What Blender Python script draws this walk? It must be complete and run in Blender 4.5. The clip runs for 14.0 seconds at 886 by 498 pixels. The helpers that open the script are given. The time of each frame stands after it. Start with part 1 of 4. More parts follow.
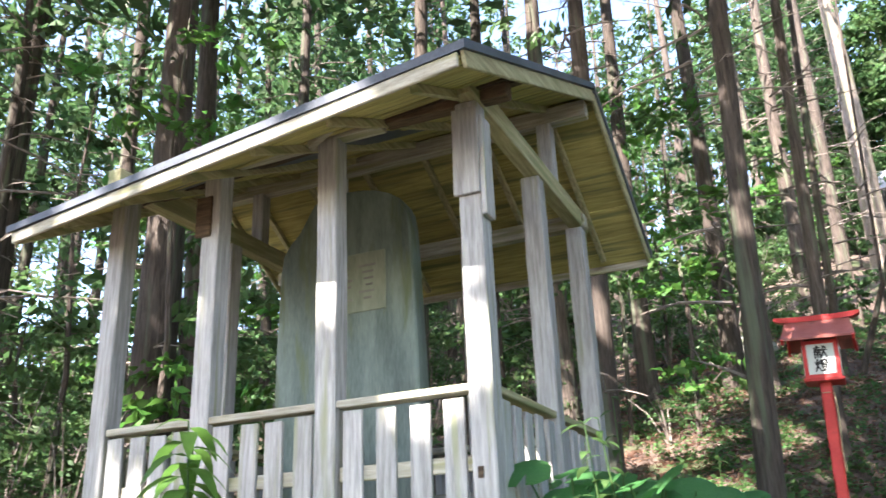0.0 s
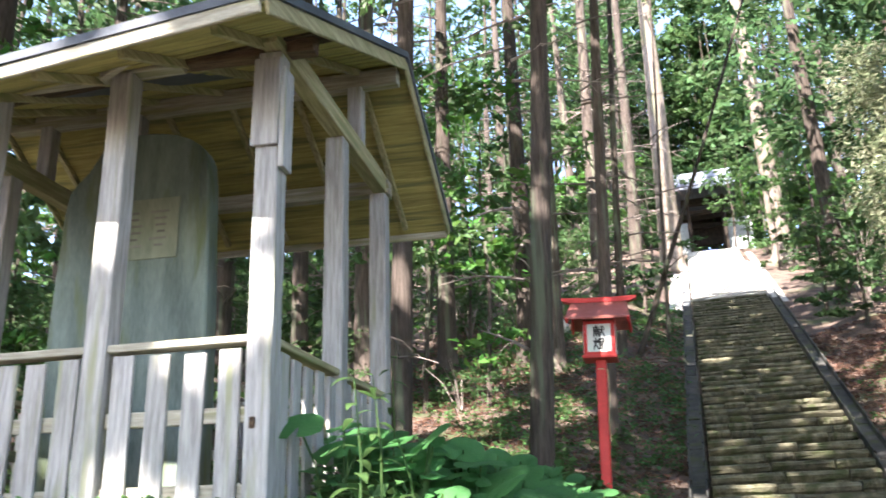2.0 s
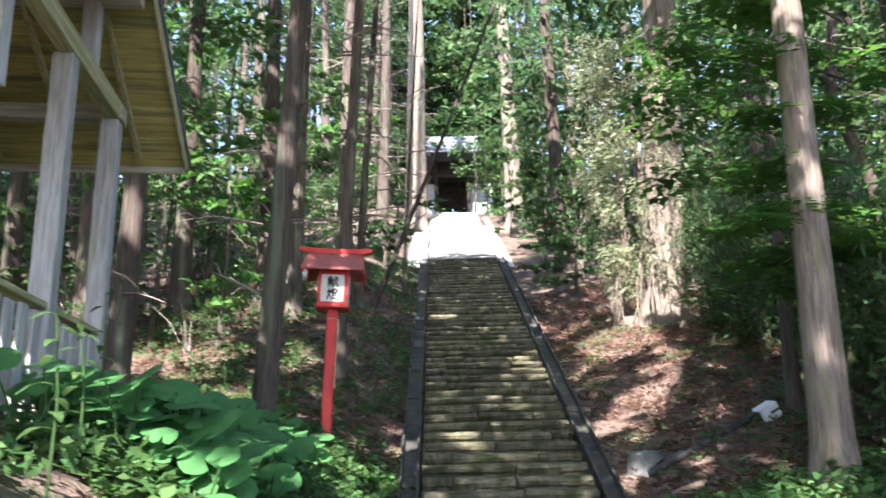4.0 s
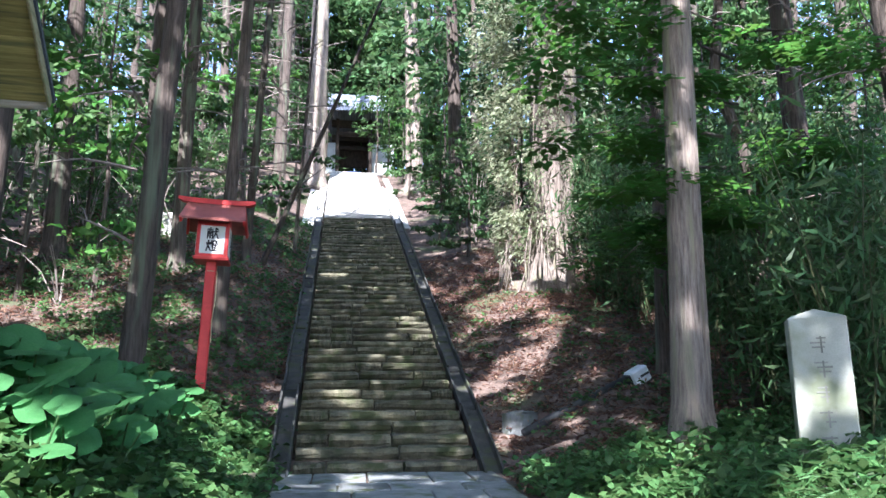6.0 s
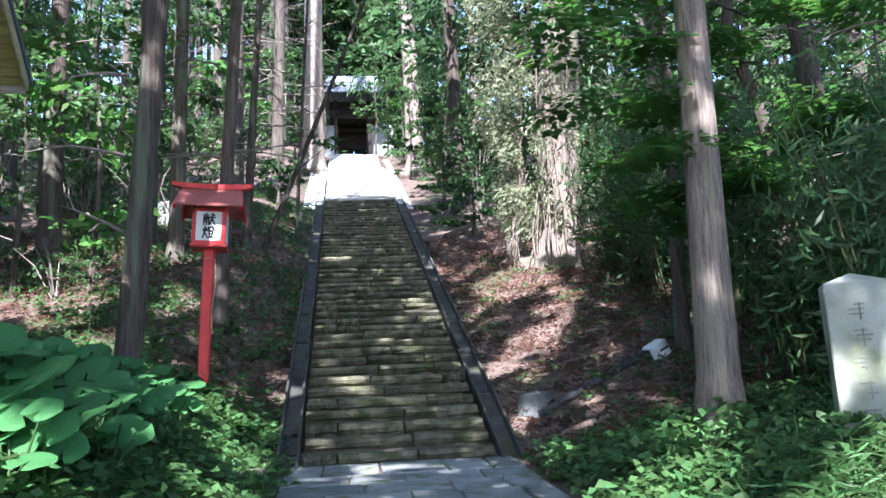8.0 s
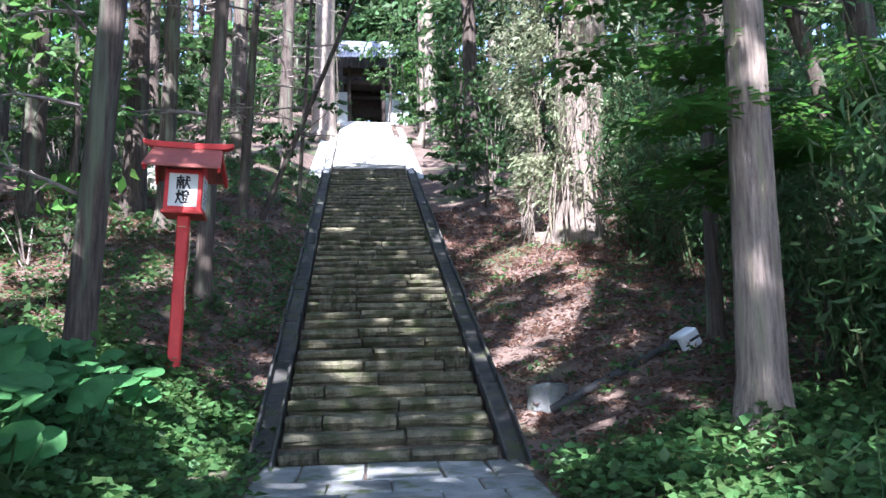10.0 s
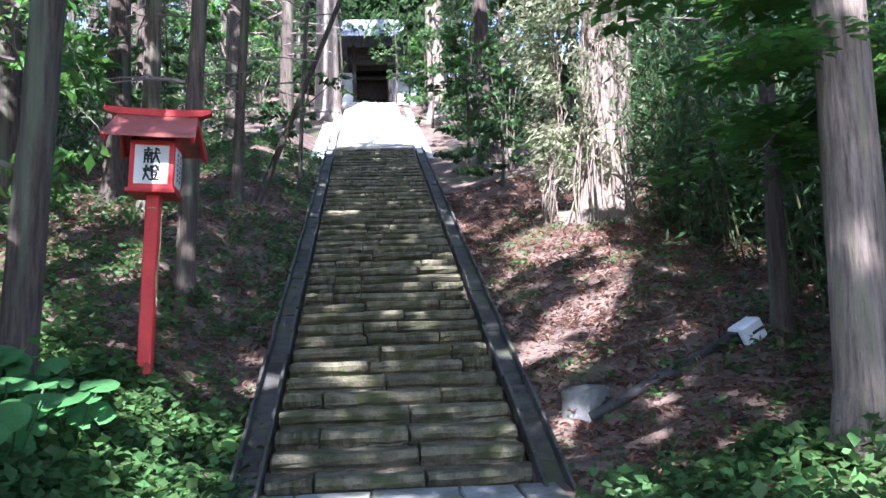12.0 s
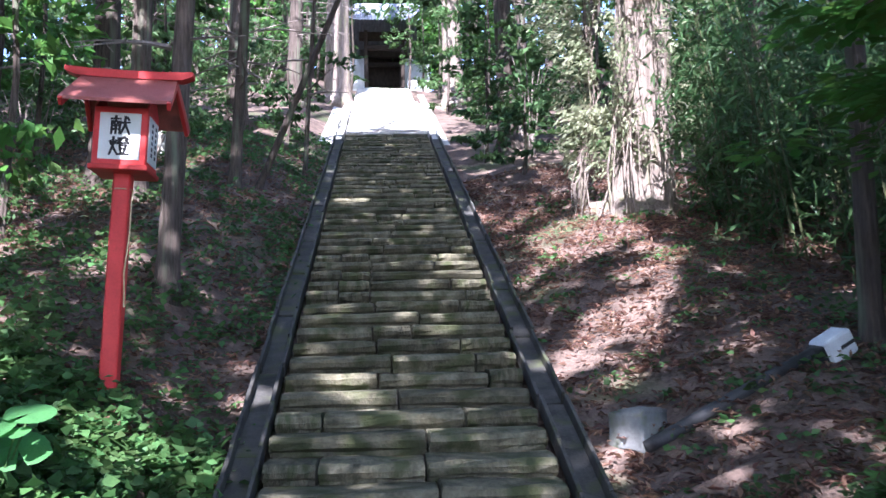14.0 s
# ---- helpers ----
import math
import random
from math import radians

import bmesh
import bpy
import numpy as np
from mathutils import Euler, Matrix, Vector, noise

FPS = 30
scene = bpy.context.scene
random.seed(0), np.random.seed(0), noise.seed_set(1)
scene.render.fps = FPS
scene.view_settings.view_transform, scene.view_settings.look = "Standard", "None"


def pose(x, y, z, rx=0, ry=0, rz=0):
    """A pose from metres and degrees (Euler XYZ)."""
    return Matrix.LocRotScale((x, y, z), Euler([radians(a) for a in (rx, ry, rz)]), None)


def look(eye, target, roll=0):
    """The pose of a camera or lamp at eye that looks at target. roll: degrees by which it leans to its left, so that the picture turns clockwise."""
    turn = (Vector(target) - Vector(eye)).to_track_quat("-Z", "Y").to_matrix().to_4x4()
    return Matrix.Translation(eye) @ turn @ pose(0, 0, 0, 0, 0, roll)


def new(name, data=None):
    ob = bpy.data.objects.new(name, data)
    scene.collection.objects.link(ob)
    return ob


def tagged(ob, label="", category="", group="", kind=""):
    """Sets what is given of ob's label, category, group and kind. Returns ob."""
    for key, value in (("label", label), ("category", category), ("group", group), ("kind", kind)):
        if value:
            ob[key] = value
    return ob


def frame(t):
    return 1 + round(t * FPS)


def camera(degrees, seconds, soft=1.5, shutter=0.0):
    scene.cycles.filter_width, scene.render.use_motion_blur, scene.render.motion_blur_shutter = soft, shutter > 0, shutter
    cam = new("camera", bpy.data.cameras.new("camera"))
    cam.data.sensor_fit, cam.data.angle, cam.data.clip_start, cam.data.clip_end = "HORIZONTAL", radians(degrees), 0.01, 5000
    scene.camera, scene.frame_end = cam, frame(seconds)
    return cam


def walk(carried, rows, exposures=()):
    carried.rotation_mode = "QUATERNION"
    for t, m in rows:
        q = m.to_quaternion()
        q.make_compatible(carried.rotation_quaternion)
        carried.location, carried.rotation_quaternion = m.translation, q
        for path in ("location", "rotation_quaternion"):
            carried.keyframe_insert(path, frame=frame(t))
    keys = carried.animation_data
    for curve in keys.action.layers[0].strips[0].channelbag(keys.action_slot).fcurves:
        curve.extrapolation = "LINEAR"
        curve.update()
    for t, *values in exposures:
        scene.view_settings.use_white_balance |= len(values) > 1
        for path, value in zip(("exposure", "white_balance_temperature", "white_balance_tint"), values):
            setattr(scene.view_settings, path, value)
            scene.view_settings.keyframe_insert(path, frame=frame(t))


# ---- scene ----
# camera and walk: seconds, place, yaw, pitch, lean
cam = camera(56.0, 14.0, soft=1.5, shutter=0.5)
PATH = [
    (0.0, -1.065, -9.447, 0.591, 30.799, 20.580, 2.194),
    (0.5, -0.997, -9.461, 0.542, 28.027, 20.532, 2.328),
    (1.0, -0.957, -9.456, 0.523, 25.014, 19.803, 2.309),
    (1.5, -0.910, -9.452, 0.498, 21.411, 19.013, 1.765),
    (2.0, -0.890, -9.393, 0.499, 17.735, 18.115, 1.701),
    (2.5, -0.858, -9.376, 0.488, 13.487, 17.130, 1.620),
    (3.0, -0.825, -9.403, 0.483, 8.544, 15.924, 1.436),
    (3.5, -0.811, -9.407, 0.483, 4.581, 15.001, 1.522),
    (4.0, -0.765, -9.469, 0.492, -0.204, 14.079, 1.131),
    (6.5, -0.520, -9.360, 0.441, -7.285, 10.705, 0.265),
    (7.0, -0.513, -9.300, 0.445, -6.439, 10.077, 0.745),
    (7.5, -0.545, -9.118, 0.457, -6.072, 9.988, 2.526),
    (8.0, -0.535, -8.965, 0.496, -6.574, 10.145, 2.465),
    (10.5, -0.221, -7.509, 0.714, -5.481, 7.807, 0.998),
    (11.0, -0.218, -7.145, 0.753, -5.016, 7.467, 1.477),
    (11.5, -0.236, -6.829, 0.819, -4.808, 7.254, 2.036),
    (12.0, -0.184, -6.541, 0.827, -4.798, 7.373, 1.992),
    (12.5, -0.156, -6.266, 0.893, -4.469, 7.275, 1.348),
    (13.0, -0.193, -5.919, 0.928, -4.352, 7.219, 1.743),
    (13.5, -0.232, -5.650, 0.976, -4.843, 7.062, 2.181),
    (14.0, -0.191, -5.296, 0.992, -4.194, 6.881, 1.238),
]
EXPOSURES = [(0.0, 2.75, 6500, 16), (4.2, 2.45, 6200, 18), (6.3, 2.3, 5550, 17), (14.0, 2.5, 5500, 26)]
walk(cam, [(t, pose(x, y, z, 90 + pitch, lean, yaw)) for t, x, y, z, yaw, pitch, lean in PATH], EXPOSURES)

# ---- world and sun ----
SUN = Vector((-0.15, -0.71, 0.69)).normalized()
world = bpy.data.worlds.new("sky")
scene.world = world
world.use_nodes = True
wn = world.node_tree.nodes
sky = wn.new("ShaderNodeTexSky")
sky.sky_type = "NISHITA"
sky.sun_disc = False
sky.sun_elevation = math.asin(SUN.z)
sky.sun_rotation = math.atan2(SUN.x, SUN.y)
wn["Background"].inputs["Strength"].default_value = 0.15
world.node_tree.links.new(sky.outputs["Color"], wn["Background"].inputs["Color"])
sun_data = bpy.data.lights.new("sun", "SUN")
sun_data.energy, sun_data.angle, sun_data.color = 5.0, radians(0.55), (1.0, 0.94, 0.85)
sun_lamp = new("sun", sun_data)
sun_lamp.matrix_world = look(SUN * 60, (0, 0, 0))


# ---- materials ----
def lin(c):
    return (c[0], c[1], c[2], 1.0)


def surface(name, dark, light, scale=8.0, rough=0.8, bump=0.3, stretch=(1, 1, 1), fine=60.0, spots=None, spot_scale=3.0,
            spot_at=0.6, leaf=False, vary=0.25, metal=0.0, bump_dist=0.01, gloss=0.3):
    """A two-scale noise surface; stretch sets the grain's direction, spots a stain or moss colour with a shape of its own."""
    m = bpy.data.materials.new(name)
    m.use_nodes = True
    nt = m.node_tree
    n, l = nt.nodes, nt.links
    b = n["Principled BSDF"]
    co = n.new("ShaderNodeTexCoord")
    mp = n.new("ShaderNodeMapping")
    mp.inputs["Scale"].default_value = stretch
    l.new(co.outputs["Object"], mp.inputs["Vector"])
    oi = n.new("ShaderNodeObjectInfo")
    add = n.new("ShaderNodeVectorMath")
    add.operation = "MULTIPLY_ADD"
    l.new(oi.outputs["Random"], add.inputs[0])
    add.inputs[1].default_value = (37.0, 17.0, 53.0)
    l.new(mp.outputs["Vector"], add.inputs[2])
    n1 = n.new("ShaderNodeTexNoise")
    n1.inputs["Scale"].default_value, n1.inputs["Detail"].default_value = scale, 6.0
    n2 = n.new("ShaderNodeTexNoise")
    n2.inputs["Scale"].default_value, n2.inputs["Detail"].default_value = fine, 3.0
    l.new(add.outputs["Vector"], n1.inputs["Vector"])
    l.new(add.outputs["Vector"], n2.inputs["Vector"])
    mixf = n.new("ShaderNodeMath")
    mixf.operation = "MULTIPLY_ADD"
    l.new(n2.outputs["Fac"], mixf.inputs[0])
    mixf.inputs[1].default_value = 0.45
    l.new(n1.outputs["Fac"], mixf.inputs[2])
    mr = n.new("ShaderNodeMapRange")
    mr.inputs["From Min"].default_value, mr.inputs["From Max"].default_value = 0.5, 0.95
    l.new(mixf.outputs[0], mr.inputs["Value"])
    cr = n.new("ShaderNodeMix")
    cr.data_type = "RGBA"
    cr.inputs[6].default_value, cr.inputs[7].default_value = lin(dark), lin(light)
    l.new(mr.outputs["Result"], cr.inputs[0])
    last = cr.outputs[2]
    if spots:
        n3 = n.new("ShaderNodeTexNoise")
        n3.inputs["Scale"].default_value, n3.inputs["Detail"].default_value = spot_scale, 5.0
        l.new(add.outputs["Vector"], n3.inputs["Vector"])
        m3 = n.new("ShaderNodeMapRange")
        m3.inputs["From Min"].default_value, m3.inputs["From Max"].default_value = spot_at - 0.07, spot_at + 0.07
        l.new(n3.outputs["Fac"], m3.inputs["Value"])
        c3 = n.new("ShaderNodeMix")
        c3.data_type = "RGBA"
        c3.inputs[7].default_value = lin(spots)
        l.new(m3.outputs["Result"], c3.inputs[0])
        l.new(last, c3.inputs[6])
        last = c3.outputs[2]
    hs = n.new("ShaderNodeHueSaturation")
    l.new(last, hs.inputs["Color"])
    vr = n.new("ShaderNodeMapRange")
    vr.inputs["To Min"].default_value, vr.inputs["To Max"].default_value = 1 - vary, 1 + vary
    if leaf:
        geo = n.new("ShaderNodeNewGeometry")
        l.new(geo.outputs["Random Per Island"], vr.inputs["Value"])
        hr = n.new("ShaderNodeMapRange")
        hr.inputs["To Min"].default_value, hr.inputs["To Max"].default_value = 0.475, 0.515
        l.new(geo.outputs["Random Per Island"], hr.inputs["Value"])
        l.new(hr.outputs["Result"], hs.inputs["Hue"])
    else:
        l.new(oi.outputs["Random"], vr.inputs["Value"])
    l.new(vr.outputs["Result"], hs.inputs["Value"])
    l.new(hs.outputs["Color"], b.inputs["Base Color"])
    b.inputs["Roughness"].default_value = rough
    b.inputs["Metallic"].default_value = metal
    b.inputs["Specular IOR Level"].default_value = gloss
    if bump:
        bp = n.new("ShaderNodeBump")
        bp.inputs["Strength"].default_value, bp.inputs["Distance"].default_value = bump, bump_dist
        l.new(mixf.outputs[0], bp.inputs["Height"])
        l.new(bp.outputs["Normal"], b.inputs["Normal"])
    if leaf:
        tr = n.new("ShaderNodeBsdfTranslucent")
        l.new(hs.outputs["Color"], tr.inputs["Color"])
        sh = n.new("ShaderNodeMixShader")
        sh.inputs[0].default_value = 0.5
        l.new(b.outputs[0], sh.inputs[1])
        l.new(tr.outputs[0], sh.inputs[2])
        l.new(sh.outputs[0], n["Material Output"].inputs["Surface"])
    return m


BARK = surface("cedar bark", (0.035, 0.027, 0.022), (0.125, 0.1, 0.083), 6, 0.9, 0.9, (6, 6, 0.5), 30, spots=(0.13, 0.15, 0.1), spot_scale=1.3, spot_at=0.62, bump_dist=0.03)
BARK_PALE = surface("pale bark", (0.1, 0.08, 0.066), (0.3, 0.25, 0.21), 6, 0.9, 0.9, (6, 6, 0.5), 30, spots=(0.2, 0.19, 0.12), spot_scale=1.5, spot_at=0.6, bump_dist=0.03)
TWIG = surface("dead twig", (0.12, 0.095, 0.08), (0.3, 0.26, 0.23), 12, 0.9, 0.3)
CEDAR = surface("cedar foliage", (0.045, 0.1, 0.035), (0.085, 0.16, 0.06), 1.2, 0.6, 0, leaf=True, vary=0.45)
BROAD = surface("broad leaf foliage", (0.055, 0.115, 0.04), (0.12, 0.215, 0.075), 1.5, 0.5, 0, leaf=True, vary=0.4)
MAPLE = surface("maple foliage", (0.06, 0.16, 0.035), (0.11, 0.26, 0.05), 2, 0.5, 0, leaf=True, vary=0.3)
CANE = surface("green brown cane", (0.04, 0.045, 0.02), (0.1, 0.11, 0.05), 12, 0.7, 0.2)
BAMBOO = surface("bamboo grass foliage", (0.035, 0.085, 0.03), (0.085, 0.16, 0.06), 2, 0.45, 0, leaf=True, vary=0.4)
SUCKER = surface("sucker leaf", (0.14, 0.18, 0.09), (0.36, 0.38, 0.25), 2, 0.5, 0, leaf=True, vary=0.4)
HERB = surface("herb foliage", (0.05, 0.12, 0.04), (0.11, 0.22, 0.07), 3, 0.5, 0, leaf=True, vary=0.35)
BUTTERBUR = surface("butterbur leaf", (0.07, 0.2, 0.065), (0.115, 0.28, 0.095), 14, 0.5, 0.3, leaf=True, vary=0.12)
LITTER = surface("fallen leaves", (0.11, 0.06, 0.04), (0.36, 0.22, 0.16), 5, 0.85, 0, leaf=True, vary=0.45)
SOIL = surface("forest soil", (0.05, 0.037, 0.03), (0.165, 0.118, 0.095), 3.5, 0.95, 1.0, fine=28, spots=(0.06, 0.075, 0.035), spot_scale=0.8, spot_at=0.6, bump_dist=0.05)
STONE = surface("mossy step stone", (0.045, 0.043, 0.027), (0.17, 0.158, 0.105), 7, 0.9, 1.0, fine=38, spots=(0.05, 0.058, 0.024), spot_scale=4, spot_at=0.56, vary=0.22, bump_dist=0.02)
# lit copy of the step stone: full sun put into the base colour
STONE_SUNLIT = surface("sunlit pale step stone", (0.36, 0.35, 0.32), (0.58, 0.57, 0.53), 5, 0.85, 0.6, fine=60, spots=(0.25, 0.24, 0.2), spot_scale=3, spot_at=0.66, vary=0.12)
FLAG = surface("paving stone", (0.13, 0.14, 0.14), (0.27, 0.28, 0.27), 4, 0.75, 0.6, fine=40, spots=(0.09, 0.11, 0.05), spot_scale=5, spot_at=0.6, vary=0.2)
GUTTER = surface("dark concrete", (0.028, 0.028, 0.027), (0.085, 0.083, 0.074), 6, 0.8, 0.7, fine=50, spots=(0.06, 0.07, 0.03), spot_scale=4, spot_at=0.58, vary=0.2)
GRANITE = surface("weathered granite", (0.3, 0.3, 0.27), (0.47, 0.46, 0.42), 7, 0.8, 0.4, fine=120, spots=(0.2, 0.21, 0.15), spot_scale=3, spot_at=0.62)
PILLAR = surface("greenish weathered granite", (0.19, 0.2, 0.165), (0.33, 0.33, 0.285), 5, 0.85, 0.4, fine=110, spots=(0.14, 0.155, 0.1), spot_scale=2.5, spot_at=0.58)
CARVED = surface("carved stroke", (0.15, 0.15, 0.13), (0.22, 0.22, 0.19), 9, 0.9, 0.2)
SLATE = surface("blue green slate", (0.08, 0.11, 0.095), (0.2, 0.25, 0.21), 2.2, 0.55, 0.35, (3, 3, 0.5), 30, spots=(0.12, 0.15, 0.07), spot_scale=2.5, spot_at=0.6)
SLATE_PALE = surface("pale slate", (0.17, 0.2, 0.14), (0.28, 0.31, 0.23), 4, 0.6, 0.3, (3, 3, 0.5), 30)
WOOD = surface("weathered wood", (0.25, 0.245, 0.23), (0.5, 0.49, 0.47), 5, 0.85, 0.5, (9, 9, 0.6), 26, spots=(0.3, 0.31, 0.2), spot_scale=1.4, spot_at=0.63, vary=0.1)
WOOD_X = surface("weathered board", (0.26, 0.245, 0.19), (0.5, 0.47, 0.38), 5, 0.85, 0.5, (0.6, 9, 9), 26, spots=(0.28, 0.28, 0.15), spot_scale=1.6, spot_at=0.6, vary=0.12)
WOOD_Y = surface("weathered beam", (0.25, 0.225, 0.12), (0.5, 0.455, 0.27), 5, 0.85, 0.5, (9, 0.6, 9), 26, spots=(0.26, 0.27, 0.13), spot_scale=1.6, spot_at=0.58, vary=0.1)
SOFFIT = surface("mildewed soffit board", (0.29, 0.25, 0.085), (0.53, 0.46, 0.18), 5, 0.9, 0.5, (0.5, 9, 9), 26, spots=(0.2, 0.2, 0.09), spot_scale=1.8, spot_at=0.58, vary=0.16)
ROTTEN = surface("rotten dark wood", (0.05, 0.035, 0.025), (0.16, 0.11, 0.07), 6, 0.95, 0.8, (0.8, 8, 8), 26)
METAL_ROOF = surface("dark roofing sheet", (0.05, 0.06, 0.075), (0.11, 0.125, 0.15), 3, 0.6, 0.15, vary=0.05)
RED = surface("vermilion paint", (0.42, 0.03, 0.03), (0.56, 0.05, 0.045), 5, 0.5, 0.12, spots=(0.36, 0.035, 0.03), spot_scale=6, spot_at=0.66)
RED_ROOF = surface("faded red roof sheet", (0.27, 0.075, 0.06), (0.4, 0.13, 0.11), 5, 0.6, 0.1, spots=(0.19, 0.07, 0.06), spot_scale=5, spot_at=0.6)
PAPER = surface("white panel", (0.66, 0.7, 0.66), (0.8, 0.82, 0.78), 4, 0.6, 0.05)
INK = surface("black ink", (0.01, 0.01, 0.011), (0.025, 0.025, 0.025), 8, 0.6, 0)
WHITE = surface("dirty white plastic", (0.45, 0.48, 0.52), (0.62, 0.65, 0.68), 6, 0.5, 0.1)
DARK_TUBE = surface("black pipe", (0.02, 0.021, 0.022), (0.06, 0.062, 0.065), 6, 0.6, 0.3)
TILE = surface("grey roof tile", (0.12, 0.135, 0.17), (0.22, 0.245, 0.3), 4, 0.5, 0.3)
# near black: the gate's inner shade is mixed into the timber colour
TIMBER = surface("old timber darkened for gate gloom", (0.016, 0.012, 0.01), (0.05, 0.036, 0.027), 5, 0.85, 0.4)
BLUE = surface("blue curtain", (0.05, 0.12, 0.5), (0.08, 0.2, 0.7), 4, 0.7, 0.1)
PLASTER = surface("pale wall", (0.4, 0.44, 0.44), (0.55, 0.58, 0.58), 3, 0.85, 0.2)
ROPE = surface("straw cord", (0.3, 0.24, 0.13), (0.5, 0.42, 0.26), 20, 0.9, 0.3)


# ---- mesh helpers ----
def mesh_of(name, bm, material, smooth=False):
    me = bpy.data.meshes.new(name)
    bm.normal_update()
    bm.to_mesh(me)
    bm.free()
    me.materials.append(material)
    if smooth:
        for p in me.polygons:
            p.use_smooth = True
    return me


def part(name, bm, material, parent=None, label="", smooth=False, at=None):
    me = bm if isinstance(bm, bpy.types.Mesh) else mesh_of(name, bm, material, smooth)
    ob = new(name, me)
    if parent is not None:
        ob.parent = parent
    if at is not None:
        ob.matrix_basis = at
    if label:
        ob["label"] = label
    if name in JOINED:
        ob["kind"] = "stuff"
    return ob


JOINED = ("dead_twigs", "stem_cluster", "vine_tangle", "sucker_leaves", "limb_cluster", "crown", "foliage", "cane_cluster")


def thing(name, m, label, category, group="", kind=""):
    ob = new(name)
    ob.empty_display_size = 0.1
    ob.matrix_basis = m
    return tagged(ob, label, category, group, kind)


def box(size, centre=(0, 0, 0), bevel=0.006, bm=None, turn=None):
    """A bevelled box; appended to bm when one is given."""
    one = bmesh.new()
    bmesh.ops.create_cube(one, size=1.0)
    bmesh.ops.scale(one, vec=size, verts=one.verts)
    if bevel:
        bmesh.ops.bevel(one, geom=one.edges[:], offset=min(bevel, min(size) * 0.3), segments=1, affect="EDGES", profile=0.6)
    if turn is not None:
        bmesh.ops.transform(one, matrix=turn, verts=one.verts)
    bmesh.ops.translate(one, vec=centre, verts=one.verts)
    if bm is None:
        return one
    tmp = bpy.data.meshes.new("tmp")
    one.to_mesh(tmp)
    one.free()
    bm.from_mesh(tmp)
    bpy.data.meshes.remove(tmp)
    return bm


def beam(a, b, w, h, bevel=0.006, bm=None):
    """A squared timber from a to b, w wide and h high."""
    a, b = Vector(a), Vector(b)
    d = b - a
    q = d.to_track_quat("X", "Z").to_matrix().to_4x4()
    return box((d.length, w, h), (a + b) / 2, bevel, bm, q)


def tube(points, radii, sides=9, bm=None, rough=0.0, seed=0):
    """A tapered limb through points."""
    own = bm is None
    bm = bmesh.new() if own else bm
    rng = random.Random(seed)
    rings = []
    for i, (p, r) in enumerate(zip(points, radii)):
        p = Vector(p)
        d = Vector(points[min(i + 1, len(points) - 1)]) - Vector(points[max(i - 1, 0)])
        d = d.normalized() if d.length > 1e-6 else Vector((0, 0, 1))
        x = d.cross(Vector((0.3, 1, 0.1))).normalized()
        y = d.cross(x)
        ring = []
        for k in range(sides):
            a = 2 * math.pi * k / sides
            rr = r * (1 + rough * rng.uniform(-1, 1))
            ring.append(bm.verts.new(p + x * math.cos(a) * rr + y * math.sin(a) * rr))
        rings.append(ring)
    for r0, r1 in zip(rings, rings[1:]):
        for k in range(sides):
            bm.faces.new((r0[k], r0[(k + 1) % sides], r1[(k + 1) % sides], r1[k]))
    bm.faces.new(rings[0][::-1])
    bm.faces.new(rings[-1])
    return bm


def leaf_mesh(name, centres, along, size, aspect, material, rng, flat=0.0, fold=0.12):
    """Many folded leaves in one mesh: each two triangles with a crease, at centres, pointing along, of the given sizes."""
    c = np.asarray(centres, float)
    n = len(c)
    a = np.asarray(along, float)
    a = a / np.maximum(np.linalg.norm(a, axis=1, keepdims=True), 1e-6)
    up = rng.normal(size=(n, 3)) * (1 - flat) + np.array([0, 0, 1.0]) * flat * 1.6
    side = np.cross(a, up)
    side /= np.maximum(np.linalg.norm(side, axis=1, keepdims=True), 1e-6)
    nor = np.cross(side, a)
    s = np.broadcast_to(np.asarray(size, float), (n,))[:, None]
    v = np.empty((n, 4, 3))
    v[:, 0] = c - a * s * 0.5
    v[:, 1] = c + side * s * aspect * 0.5 + nor * s * fold
    v[:, 2] = c + a * s * 0.5 - nor * s * fold * 0.6
    v[:, 3] = c - side * s * aspect * 0.5 + nor * s * fold
    me = bpy.data.meshes.new(name)
    me.vertices.add(n * 4)
    me.vertices.foreach_set("co", v.reshape(-1).astype(np.float32))
    me.loops.add(n * 4)
    me.loops.foreach_set("vertex_index", np.arange(n * 4, dtype=np.int32))
    me.polygons.add(n)
    me.polygons.foreach_set("loop_start", np.arange(0, n * 4, 4, dtype=np.int32))
    me.update(calc_edges=True)
    me.materials.append(material)
    return me


# ---- the lie of the land ----
RISE, TREAD, STEPS = 0.1355, 0.3185, 80


def smooth01(v):
    v = min(max(v, 0.0), 1.0)
    return v * v * (3 - 2 * v)


def centre_line(y):
    if y < -11:
        return -0.935 - 0.02 * (-11 - y)
    if y < 0:
        return 0.075 * y - 0.11
    if y < STEPS * TREAD:
        return RISE / TREAD * y
    return RISE * STEPS + 0.12 * min(y - STEPS * TREAD, 12) + 0.25 * max(y - STEPS * TREAD - 12, 0)


